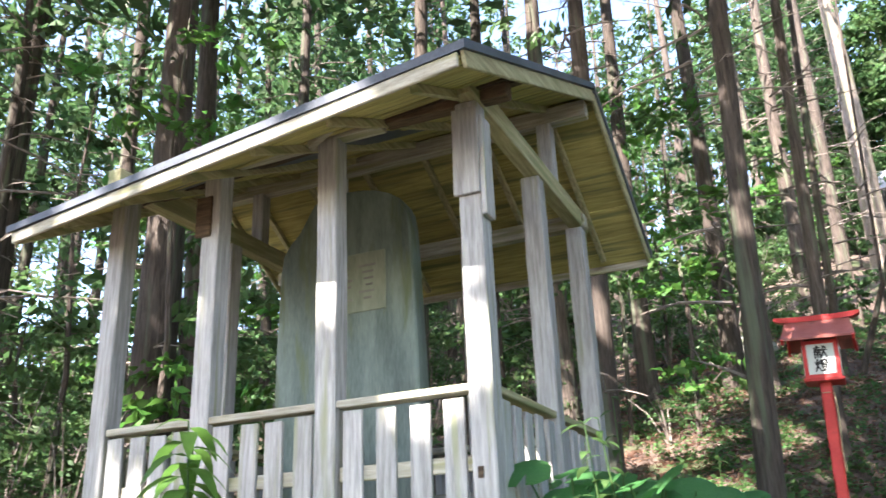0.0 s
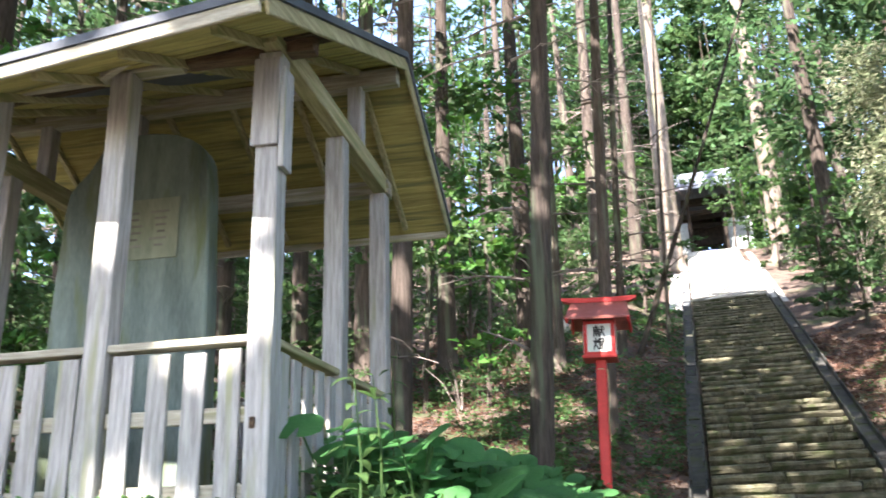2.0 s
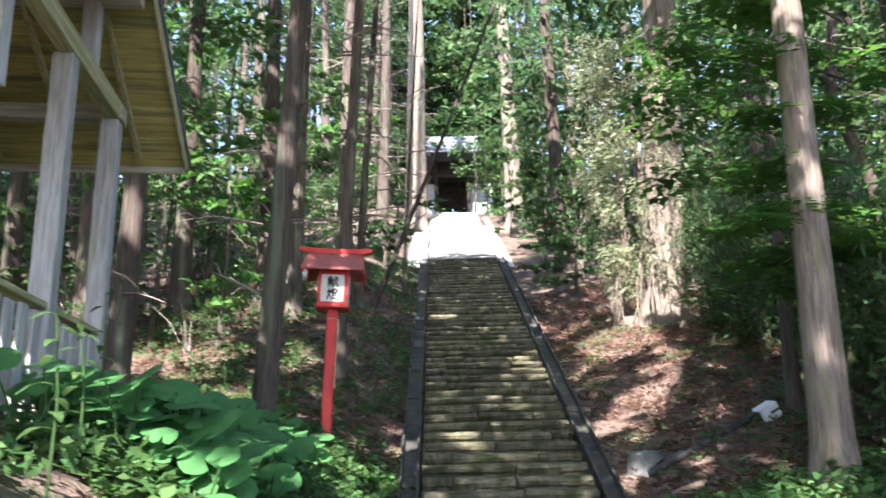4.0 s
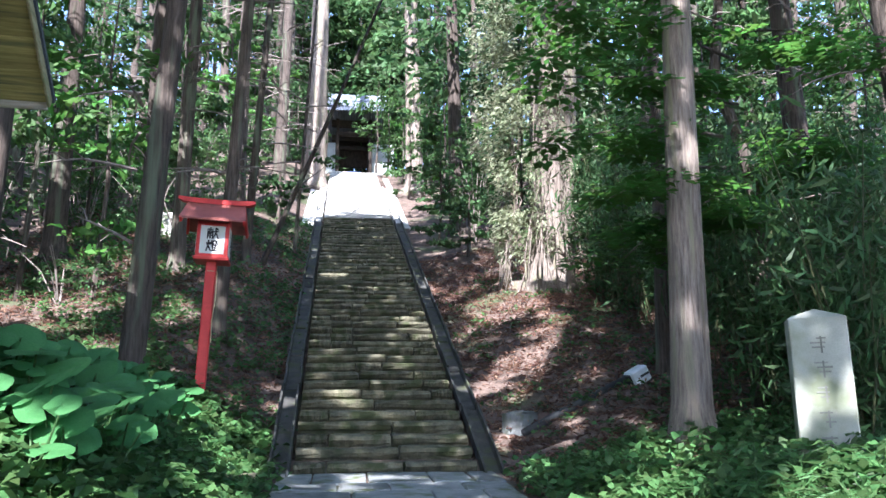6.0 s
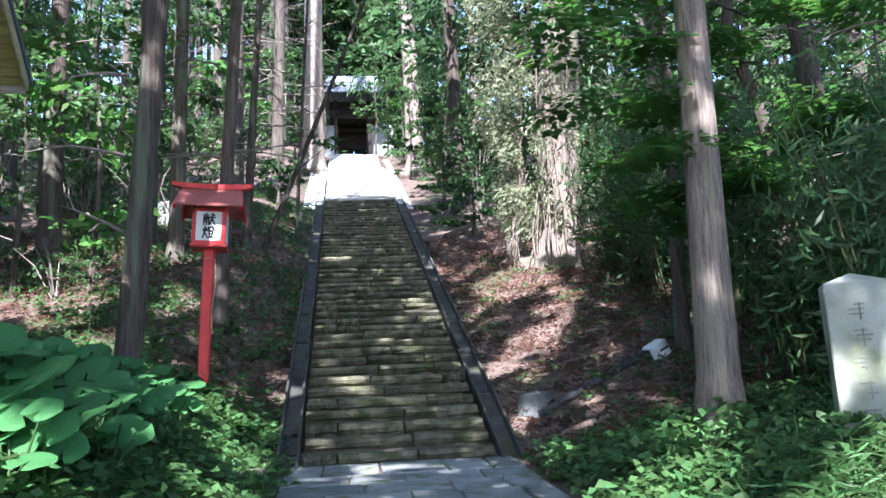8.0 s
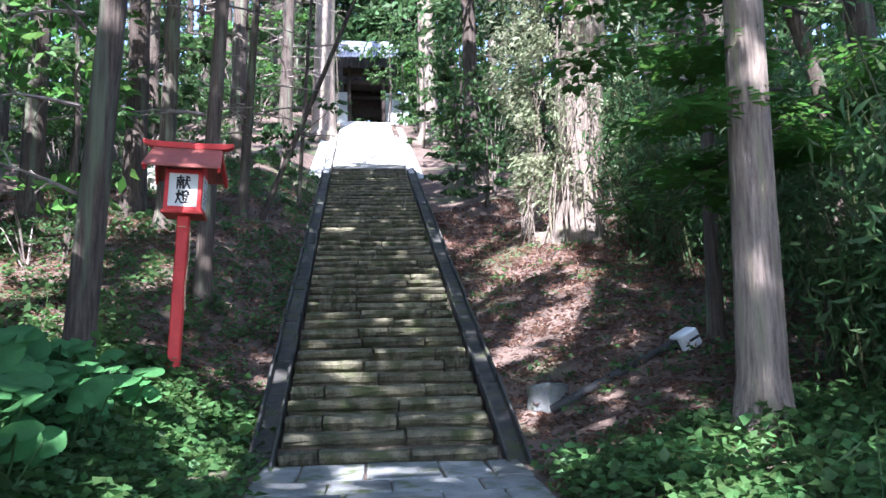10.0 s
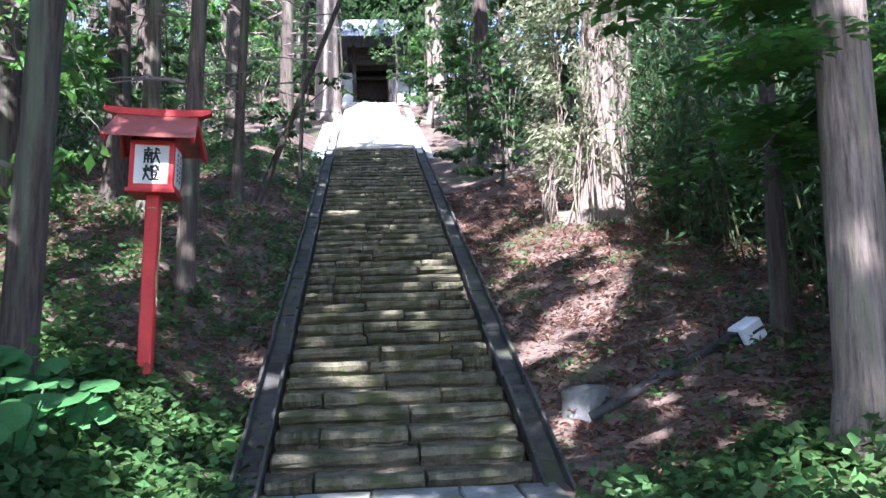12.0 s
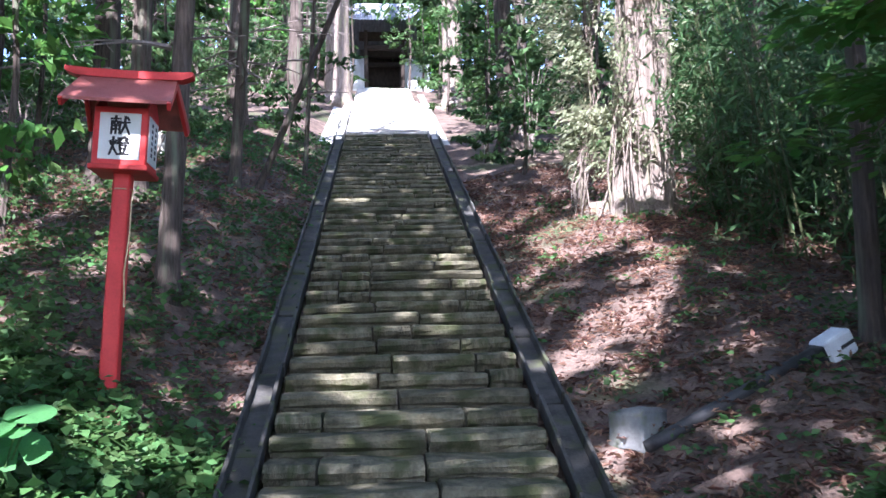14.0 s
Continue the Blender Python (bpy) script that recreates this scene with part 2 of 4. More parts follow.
def land(x, y, rough=True):
    c = centre_line(y)
    lift = 0.42 * y if y > 0 else 0.0
    left = 0.56 + lift if y > -6 else 0.56 - 0.75 * smooth01((-6 - y) / 4)
    right = 0.54 + 0.387 * y if y > -0.75 else 0.25 - 0.23 * smooth01((-0.75 - y) / 2.4) - 0.45 * smooth01((-3.2 - y) / 7)
    if y > 26:
        left, right = c + 0.6, c + 0.6
    bed = c - (0.16 if 0 < y < STEPS * TREAD else 0.0)
    if x < -1.2:
        z = bed + (left - bed) * smooth01((-1.2 - x) / 1.65) + 0.06 * max(-x - 6, 0)
    elif x > 1.25:
        z = bed + (right - bed) * smooth01((x - 1.25) / 1.9) + 0.05 * max(x - 6, 0)
    else:
        z = bed
    if rough and abs(x) > 1.25:
        k = smooth01((abs(x) - 1.25) / 0.6)
        z += k * (0.1 * noise.noise((x * 0.6, y * 0.6, 0)) + 0.035 * noise.noise((x * 2.3, y * 2.3, 5)))
    return z


def ground():
    """One sheet, fine near the path and coarse towards the horizon."""
    def axis(lo, hi, near, step):
        v, out = 0.0, [0.0]
        while v < hi:
            v += step if v < near else step * (1 + (v - near) * 0.22)
            out.append(v)
        low, v = [], 0.0
        while v > lo:
            v -= step if -v < near else step * (1 + (-v - near) * 0.22)
            low.append(v)
        return low[::-1] + out
    xs, ys = axis(-160, 160, 6, 0.16), axis(-120, 220, 10, 0.18)
    verts = [(x, y, land(x, y)) for y in ys for x in xs]
    w = len(xs)
    faces = [(j * w + i, j * w + i + 1, (j + 1) * w + i + 1, (j + 1) * w + i) for j in range(len(ys) - 1) for i in range(w - 1)]
    me = bpy.data.meshes.new("ground")
    me.from_pydata(verts, [], faces)
    me.materials.append(SOIL)
    for p in me.polygons:
        p.use_smooth = True
    return tagged(new("ground", me), "brown forest soil with moss and leaf litter", "ground", kind="structure")


ground()


# ---- pavilion over the memorial stone ----
SHED = pose(-3.465, -2.945, 0.0, 0, 0, 6.28)
POST = 0.145
RAIL_Z, BASE_Z, PLATE_Z = 1.51, 0.42, 3.3
FRONT, MIDDLE, BACK = -2.406, -1.175, 0.0
US = (0.0, -1.004, -1.948, -2.812)


def post_mesh(h, seed, worn=False):
    bm = box((POST, POST, h), (0, 0, h / 2), 0.008)
    bmesh.ops.subdivide_edges(bm, edges=[e for e in bm.edges if e.calc_length() > 0.5], cuts=8)
    rng = random.Random(seed)
    for v in bm.verts:
        v.co.x += rng.uniform(-0.003, 0.003)
        v.co.y += rng.uniform(-0.003, 0.003)
    return bm


def pavilion():
    root = thing("pavilion", SHED, "weathered wooden pavilion with a picket fence and sagging roof", "pavilion")
    spots = [(u, FRONT) for u in US] + [(0.0, MIDDLE)] + [(u, BACK) for u in US] + [(US[3], MIDDLE)]
    for i, (u, v) in enumerate(spots):
        top = PLATE_Z - 0.02
        ob = part("post", post_mesh(top - BASE_Z, i), WOOD, root, at=pose(u, v, BASE_Z))
        if i == 0:
            # the corner post is spliced with two worn planks
            part("splice_plank", box((0.17, 0.03, 0.58), (0, 0, 0), 0.005), WOOD, ob, "split grey splice plank", at=pose(-0.004, -POST / 2 - 0.018, 2.93 - BASE_Z, 0, 0.8, 0))
            part("splice_plank", box((0.034, 0.14, 0.66), (0, 0, 0), 0.005), WOOD, ob, "split grey splice plank", at=pose(POST / 2 + 0.02, -0.012, 2.83 - BASE_Z))
            part("mortise", box((0.03, 0.012, 0.06), (0, 0, 0), 0), ROTTEN, ob, at=pose(-0.02, -POST / 2 - 0.004, 1.03 - BASE_Z))
    # plates and tie beams
    part("wall_plate", beam((-3.05, FRONT, 3.34), (-0.62, FRONT, 3.34), 0.11, 0.12), WOOD_X, root)
    part("wall_plate", beam((-0.62, FRONT + 0.05, 3.38), (0.26, FRONT + 0.03, 3.35), 0.1, 0.12), ROTTEN, root, "rotten dark wall plate")
    part("wall_plate", beam((-3.1, BACK, 3.345), (0.1, BACK, 3.345), 0.11, 0.13), WOOD_X, root)
    for u in (0.02, US[3]):
        part("tie_beam", beam((u, FRONT - 0.16, 3.365), (u, BACK + 0.16, 3.365), 0.12, 0.16), WOOD_Y, root)
    part("ridge_beam", beam((-3.2, -0.76, 3.98), (0.38, -0.76, 4.0), 0.11, 0.14), WOOD_X, root)
    for u in (0.02, US[2], US[3]):
        part("king_post", box((0.12, 0.12, 0.5), (u, -0.76, 3.68), 0.006), WOOD, root)
    part("broken_rail", beam((-1.12, FRONT - 0.1, 3.24), (-0.74, FRONT - 0.24, 3.33), 0.05, 0.06), WOOD_X, root, "broken end of a grey timber")
    # fence: cap rail, two runs of middle rail, staggered pickets on both faces
    def run(a, b, n, skip=False):
        a, b = Vector((*a, 0)), Vector((*b, 0))
        d = (b - a).normalized()
        nrm = Vector((d.y, -d.x, 0))
        pa, pb = a + d * POST / 2, b - d * POST / 2
        part("cap_rail", beam(pa + Vector((0, 0, RAIL_Z - 0.02)), pb + Vector((0, 0, RAIL_Z - 0.02 + random.uniform(-0.008, 0.008))), 0.12, 0.045), WOOD_X if abs(d.x) > 0.5 else WOOD_Y, root)
        for z in (1.085, 0.68):
            part("middle_rail", beam(pa + Vector((0, 0, z)), pb + Vector((0, 0, z)), 0.04, 0.085), WOOD_X if abs(d.x) > 0.5 else WOOD_Y, root)
        turn = math.degrees(math.atan2(d.y, d.x))
        L = (pb - pa).length
        for k in range(n):
            s = (k + 0.5) / n * L
            p = pa + d * s + nrm * 0.034
            part("picket", PICKETS[k % 3], WOOD, root, at=pose(p.x, p.y, BASE_Z + 0.02, random.uniform(-0.6, 0.6), random.uniform(-0.7, 0.7), turn))
    global PICKETS
    PICKETS = [mesh_of("picket", box((0.128, 0.024, RAIL_Z - 0.065 - BASE_Z - 0.02 - dz), (0, 0, (RAIL_Z - 0.065 - BASE_Z - 0.02 - dz) / 2), 0.004), WOOD) for dz in (0, 0.006, 0.012)]
    run((US[1], FRONT), (US[0], FRONT), 4)
    run((US[2], FRONT), (US[1], FRONT), 4)
    run((US[3], FRONT), (US[2], FRONT), 4)
    run((0, FRONT), (0, MIDDLE), 5)
    run((0, MIDDLE), (0, BACK), 5)
    for a, b in zip(US, US[1:]):
        run((a, BACK), (b, BACK), 4)
    run((US[3], BACK), (US[3], MIDDLE), 5)
    run((US[3], MIDDLE), (US[3], FRONT), 5)
    # roof: two slopes of soffit boards under a dark sheet, barge boards and fascia
    r_r, r_l = Vector((0.42, -0.76, 4.12)), Vector((-3.34, -0.72, 4.08))
    slopes = ((Vector((0.3, -3.28, 3.04)), Vector((-3.38, -2.87, 2.905))), (Vector((0.46, 0.76, 3.16)), Vector((-3.34, 0.76, 3.16))))
    for side, (e_r, e_l) in enumerate(slopes):
        n = 16 if side == 0 else 11
        for k in range(n):
            f0, f1 = k / n, (k + 0.975) / n
            bm = bmesh.new()
            q = [e_r.lerp(r_r, f0), e_r.lerp(r_r, f1), e_l.lerp(r_l, f1), e_l.lerp(r_l, f0)]
            j = random.uniform(-0.004, 0.004)
            lo = [bm.verts.new(p + Vector((0, 0, j))) for p in q]
            hi = [bm.verts.new(p + Vector((0, 0, 0.018 + j))) for p in q]
            bm.faces.new(lo[::-1])
            bm.faces.new(hi)
            for i in range(4):
                bm.faces.new((lo[i], lo[(i + 1) % 4], hi[(i + 1) % 4], hi[i]))
            bmesh.ops.recalc_face_normals(bm, faces=bm.faces)
            if side == 0 and k in (5, 6) :
                bmesh.ops.translate(bm, vec=(0, 0, -0.02), verts=bm.verts)
                part("soffit_board", bm, ROTTEN, root, "rotten dark soffit board")
            else:
                part("soffit_board", bm, SOFFIT, root)
        # rafters under the boards
        for k in range(6):
            g = 0.1 + 0.8 * k / 5
            a, b = e_r.lerp(e_l, g), r_r.lerp(r_l, g)
            a = a.lerp(b, 0.06)
            part("rafter", beam(a - Vector((0, 0, 0.03)), b - Vector((0, 0, 0.03)), 0.045, 0.055, 0.003), WOOD_Y, root)
        # sheet roof over the boards
        bm = bmesh.new()
        out = 0.05 if side == 0 else -0.05
        q = [e_r + Vector((0.05, -out, -0.01)), r_r + Vector((0.05, 0, 0.02)), r_l + Vector((-0.05, 0, 0.02)), e_l + Vector((-0.05, -out, -0.01))]
        lo = [bm.verts.new(p + Vector((0, 0, 0.03))) for p in q]
        hi = [bm.verts.new(p + Vector((0, 0, 0.085))) for p in q]
        bm.faces.new(lo[::-1])
        bm.faces.new(hi)
        for i in range(4):
            bm.faces.new((lo[i], lo[(i + 1) % 4], hi[(i + 1) % 4], hi[i]))
        bmesh.ops.recalc_face_normals(bm, faces=bm.faces)
        part("roof_sheet", bm, METAL_ROOF, root, "dark blue grey roofing sheet")
        for e, r, s in ((e_r, r_r, 0.02), (e_l, r_l, -0.02)):
            part("barge_board", beam(e + Vector((s, 0, -0.01)), r + Vector((s, 0, -0.01)), 0.026, 0.1), WOOD_Y, root)
        part("fascia", beam(e_l + Vector((0, -out * 0.4, -0.02)), e_r + Vector((0, -out * 0.4, -0.02)), 0.026, 0.085), WOOD_X, root, "pale chipped fascia board")
    # plaque on the second post
    part("plaque", box((0.135, 0.024, 0.3), (US[2] - 0.05, FRONT - POST / 2 - 0.012, 2.91), 0.012), ROTTEN, root, "dark oval wooden plaque")
    return root


pavilion()


def memorial():
    """A tall natural slate slab with a rough outline and an incised panel."""
    rng = random.Random(4)
    root = thing("memorial_stone", SHED @ pose(-1.69, -1.0, 0.0), "tall blue-green slate memorial slab under the pavilion", "monument")
    outline = []
    for k in range(13):
        a = math.pi * k / 12
        x = math.cos(a) * 0.62
        z = 3.14 + math.sin(a) ** 0.7 * 0.44 - (0.2 if x < -0.35 else 0)
        outline.append((x + rng.uniform(-0.015, 0.015), z))
    outline = [(0.69, BASE_Z), (0.675, 1.3), (0.65, 2.2)] + outline + [(-0.65, 2.2), (-0.66, 1.3), (-0.67, BASE_Z)]
    bm = bmesh.new()
    f = [bm.verts.new((x, -0.11 + rng.uniform(-0.006, 0.006), z)) for x, z in outline]
    bk = [bm.verts.new((x * 0.97, 0.11, z)) for x, z in outline]
    bm.faces.new(f)
    bm.faces.new(bk[::-1])
    for i in range(len(f)):
        j = (i + 1) % len(f)
        bm.faces.new((f[i], f[j], bk[j], bk[i]))
    bmesh.ops.recalc_face_normals(bm, faces=bm.faces)
    bmesh.ops.bevel(bm, geom=bm.edges[:], offset=0.012, segments=1, affect="EDGES")
    part("slab", bm, SLATE, root)
    part("inscribed_panel", box((0.54, 0.012, 0.5), (0.12, -0.118, 2.74), 0.004), SLATE_PALE, root, "pale inscribed panel")
    for cx in (-0.12, 0.12):
        for k in range(6):
            bm = box((rng.uniform(0.06, 0.16), 0.006, 0.018), (cx + 0.12 + rng.uniform(-0.02, 0.02), -0.126, 2.6 + 0.055 * k), 0, None)
            part("carved_stroke", bm, CARVED, root)
    part("plinth", box((1.8, 0.7, 0.3), (0, 0, BASE_Z - 0.02), 0.03), GRANITE, root, "granite plinth")


memorial()


# ---- red offering lamp ----
def brushed(strokes, size, thick):
    """A character from brush strokes in a unit square, each tapered a little towards its end."""
    bm = bmesh.new()
    for x0, z0, x1, z1 in strokes:
        a, b = Vector(((x0 - 0.5) * size, 0, (z0 - 0.5) * size)), Vector(((x1 - 0.5) * size, 0, (z1 - 0.5) * size))
        d = (b - a).normalized()
        n = Vector((-d.z, 0, d.x)) * thick * (0.5 if abs(d.z) > 0.5 else 0.42)
        a, b = a - d * thick * 0.35, b + d * thick * 0.3
        lo = [bm.verts.new(p) for p in (a - n, b - n * 0.75, b + n * 0.75, a + n)]
        hi = [bm.verts.new(v.co + Vector((0, -0.002, 0))) for v in lo]
        bm.faces.new(hi)
        for k in range(4):
            bm.faces.new((lo[k], lo[(k + 1) % 4], hi[(k + 1) % 4], hi[k]))
    bmesh.ops.recalc_face_normals(bm, faces=bm.faces)
    return bm


KEN = [(0.04, 0.85, 0.5, 0.87), (0.27, 1.0, 0.27, 0.7), (0.08, 0.7, 0.06, 0.02), (0.08, 0.7, 0.5, 0.71), (0.5, 0.71, 0.48, 0.05), (0.19, 0.63, 0.23, 0.52), (0.38, 0.63, 0.33, 0.52),
       (0.15, 0.46, 0.42, 0.46), (0.13, 0.28, 0.44, 0.29), (0.28, 0.46, 0.28, 0.05), (0.55, 0.65, 1.0, 0.68), (0.76, 0.98, 0.73, 0.5), (0.73, 0.5, 0.55, 0.03), (0.77, 0.55, 1.0, 0.03), (0.87, 0.93, 0.95, 0.82)]
TOU = [(0.2, 0.97, 0.18, 0.5), (0.18, 0.5, 0.02, 0.03), (0.2, 0.42, 0.36, 0.15), (0.05, 0.75, 0.1, 0.58), (0.35, 0.8, 0.28, 0.62), (0.46, 0.92, 0.68, 0.94), (0.68, 0.94, 0.4, 0.62), (0.48, 0.83, 0.57, 0.77),
       (0.78, 1.0, 1.0, 0.64), (0.93, 0.9, 0.84, 0.8), (0.53, 0.66, 0.86, 0.67), (0.54, 0.54, 0.86, 0.54), (0.55, 0.54, 0.56, 0.36), (0.86, 0.54, 0.84, 0.36), (0.56, 0.36, 0.84, 0.36),
       (0.59, 0.28, 0.63, 0.14), (0.81, 0.28, 0.76, 0.14), (0.42, 0.05, 1.0, 0.06)]


def offering_lamp():
    g = land(-2.075, 0.95) - 0.05
    root = thing("offering_lamp", pose(-2.19, 0.95, 0, 0, 2.5, 3), "vermilion wooden offering lamp on a post beside the steps", "lamp")
    part("pole", box((0.125, 0.125, 2.36 - g), (0, 0, (2.36 + g) / 2), 0.012), RED, root)
    body = part("lamp_box", box((0.38, 0.37, 0.44), (0, 0, 2.585), 0.008), RED, root)
    part("base_board", box((0.42, 0.41, 0.04), (0, 0, 2.355), 0.008), RED, root)
    for turn, w in ((0, 0.29), (90, 0.28), (180, 0.29), (270, 0.28)):
        m = pose(0, 0, 2.585, 0, 0, turn) @ pose(0, -(0.185 if turn % 180 == 0 else 0.19) - 0.003, 0)
        pn = part("panel", box((w, 0.008, 0.345), (0, 0, 0), 0.002), PAPER, body, "white paper panel", at=m)
        if turn == 0:
            for strokes, z in ((KEN, 0.078), (TOU, -0.075)):
                part("character", brushed(strokes, 0.135, 0.02), INK, body, "black brushed character", at=m @ pose(0, -0.0055, z))
        elif turn == 90:
            for dx in (-0.05, 0.06):
                for k in range(6):
                    part("ink_mark", box((0.035, 0.003, 0.028), (0, 0, 0), 0), INK, body, at=m @ pose(dx, -0.006, 0.12 - 0.045 * k))
    # gable roof with an upswept ridge cap
    for s in (-1, 1):
        bm = bmesh.new()
        q = [(-0.39, s * 0.38, 2.785), (0.39, s * 0.38, 2.785), (0.345, 0, 3.07), (-0.345, 0, 3.07)]
        lo = [bm.verts.new(p) for p in q]
        hi = [bm.verts.new((p[0], p[1], p[2] + 0.025)) for p in q]
        bm.faces.new(lo)
        bm.faces.new(hi[::-1])
        for i in range(4):
            bm.faces.new((lo[i], lo[(i + 1) % 4], hi[(i + 1) % 4], hi[i]))
        bmesh.ops.recalc_face_normals(bm, faces=bm.faces)
        part("roof_slope", bm, RED_ROOF, root, "faded dusty red roof slope")
    for s in (-1, 1):
        bm = bmesh.new()
        a = [bm.verts.new((s * 0.175, y, z)) for y, z in ((-0.18, 2.8), (0.18, 2.8), (0, 2.97))]
        b = [bm.verts.new((s * 0.19, y, z)) for y, z in ((-0.18, 2.8), (0.18, 2.8), (0, 2.97))]
        bm.faces.new(a)
        bm.faces.new(b[::-1])
        for i in range(3):
            bm.faces.new((a[i], a[(i + 1) % 3], b[(i + 1) % 3], b[i]))
        bmesh.ops.recalc_face_normals(bm, faces=bm.faces)
        part("gable_board", bm, RED, root)
        for t in (-1, 1):
            part("barge_board", beam((s * 0.37, t * 0.38, 2.765), (s * 0.335, 0, 3.05), 0.03, 0.06, 0.004), RED, root)
    bm = bmesh.new()
    rows = []
    for x in (-0.465, -0.39, -0.25, 0, 0.25, 0.39, 0.465):
        up = 0.02 * (abs(x) / 0.5) ** 3
        w = 0.055
        rows.append([bm.verts.new((x, y, z + up)) for y, z in ((-w, 3.065 if abs(x) < 0.42 else 3.09), (-w, 3.125), (w, 3.125), (w, 3.065 if abs(x) < 0.42 else 3.09))])
    for r0, r1 in zip(rows, rows[1:]):
        for i in range(4):
            bm.faces.new((r0[i], r0[(i + 1) % 4], r1[(i + 1) % 4], r1[i]))
    bm.faces.new(rows[0])
    bm.faces.new(rows[-1][::-1])
    bmesh.ops.recalc_face_normals(bm, faces=bm.faces)
    part("ridge_cap", bm, RED, root)
    # a cord tied below the box with a loose end
    pts = [(0.075 * math.cos(a), 0.075 * math.sin(a), 2.22) for a in np.linspace(0, 6.28, 10)]
    pts += [(0.085, -0.07, 2.1), (0.09, -0.075, 1.9), (0.07, -0.08, 1.6), (0.085, -0.075, 1.35)]
    part("cord", tube(pts, [0.006] * len(pts), 5), ROPE, root, "loose straw cord")


offering_lamp()


# ---- inscribed stone pillar ----
def stone_pillar():
    x, y = 3.25, -3.2
    g = -0.12
    root = thing("stone_pillar", pose(x, y, g, 0, -1.0, -24), "pale granite inscribed pillar on a rough base stone", "monument")
    bm = box((0.43, 0.27, 1.2), (0, 0, 0.13 + 0.6), 0.01)
    tip = bmesh.ops.poke(bm, faces=[max(bm.faces, key=lambda f: f.calc_center_median().z)])["verts"][0]
    tip.co.z += 0.075
    part("shaft", bm, PILLAR, root)
    base = box((0.78, 0.6, 0.34), (0, 0, 0.0), 0.04)
    rng = random.Random(3)
    for v in base.verts:
        v.co += Vector((rng.uniform(-0.02, 0.02), rng.uniform(-0.02, 0.02), rng.uniform(-0.015, 0.015)))
    part("base_stone", base, GRANITE, root, "rough pale base stone")
    for k in range(5):
        z = 1.16 - 0.19 * k
        for j in range(3):
            w = rng.uniform(0.05, 0.12)
            bm = box((w, 0.006, 0.012), (rng.uniform(-0.015, 0.02), -0.1375, z - 0.035 * j), 0, None)
            part("carved_stroke", bm, CARVED, root)
        part("carved_stroke", box((0.013, 0.006, 0.13), (0.01, -0.1385, z - 0.05), 0), CARVED, root)


stone_pillar()


# ---- fallen lamp post and loose stones on the bank ----
def fallen_light():
    a, b = Vector((1.7, 0.72, land(1.7, 0.72) + 0.04)), Vector((3.1, 0.82, land(3.1, 0.82) + 0.07))
    root = thing("fallen_post_light", pose(0, 0, 0), "fallen black pole with a white box lying on the bank", "lamp")
    part("pole", tube([a, a.lerp(b, 0.5), b], [0.05, 0.05, 0.045], 10), DARK_TUBE, root, smooth=True)
    hd = part("head", box((0.2, 0.2, 0.26), (0, 0, 0), 0.02), WHITE, root, "dirty white plastic box", at=pose(b.x + 0.12, b.y, b.z + 0.02, 10, 62, 20))
    part("slot", box((0.03, 0.204, 0.13), (0.0, 0, 0.05), 0.002), DARK_TUBE, hd)
    part("bracket", box((0.16, 0.16, 0.05), (0, 0, -0.15), 0.01), DARK_TUBE, hd)


fallen_light()


def boulder(x, y, size, material, label, seed, sink=0.3, power=0.6):
    bm = bmesh.new()
    bmesh.ops.create_icosphere(bm, subdivisions=3, radius=1.0)
    for v in bm.verts:
        n = v.co.normalized()
        k = 1 + 0.25 * noise.noise(n * 1.3 + Vector((seed, 0, 0))) + 0.08 * noise.noise(n * 4 + Vector((0, seed, 0)))
        n = Vector([math.copysign(abs(c) ** power, c) for c in n]) * k
        v.co = Vector((n.x * size[0], n.y * size[1], n.z * size[2]))
    ob = new("stone", mesh_of("stone", bm, material, True))
    ob.matrix_basis = pose(x, y, land(x, y) + size[2] * (1 - sink) - size[2] * 0.4, 0, 0, seed * 40)
    return tagged(ob, label, "stone")


boulder(1.74, 0.95, (0.2, 0.14, 0.15), FLAG, "pale rough block half buried in the bank", 1, power=0.22)
boulder(-1.45, -1.3, (0.25, 0.2, 0.1), STONE, "low mossy stone beside the paving", 2)
boulder(1.45, -0.9, (0.2, 0.16, 0.08), STONE, "low mossy stone at the foot of the kerb", 3)
boulder(-4.3, 9.6, (0.5, 0.4, 0.35), GRANITE, "pale lichened boulder among the undergrowth", 4)


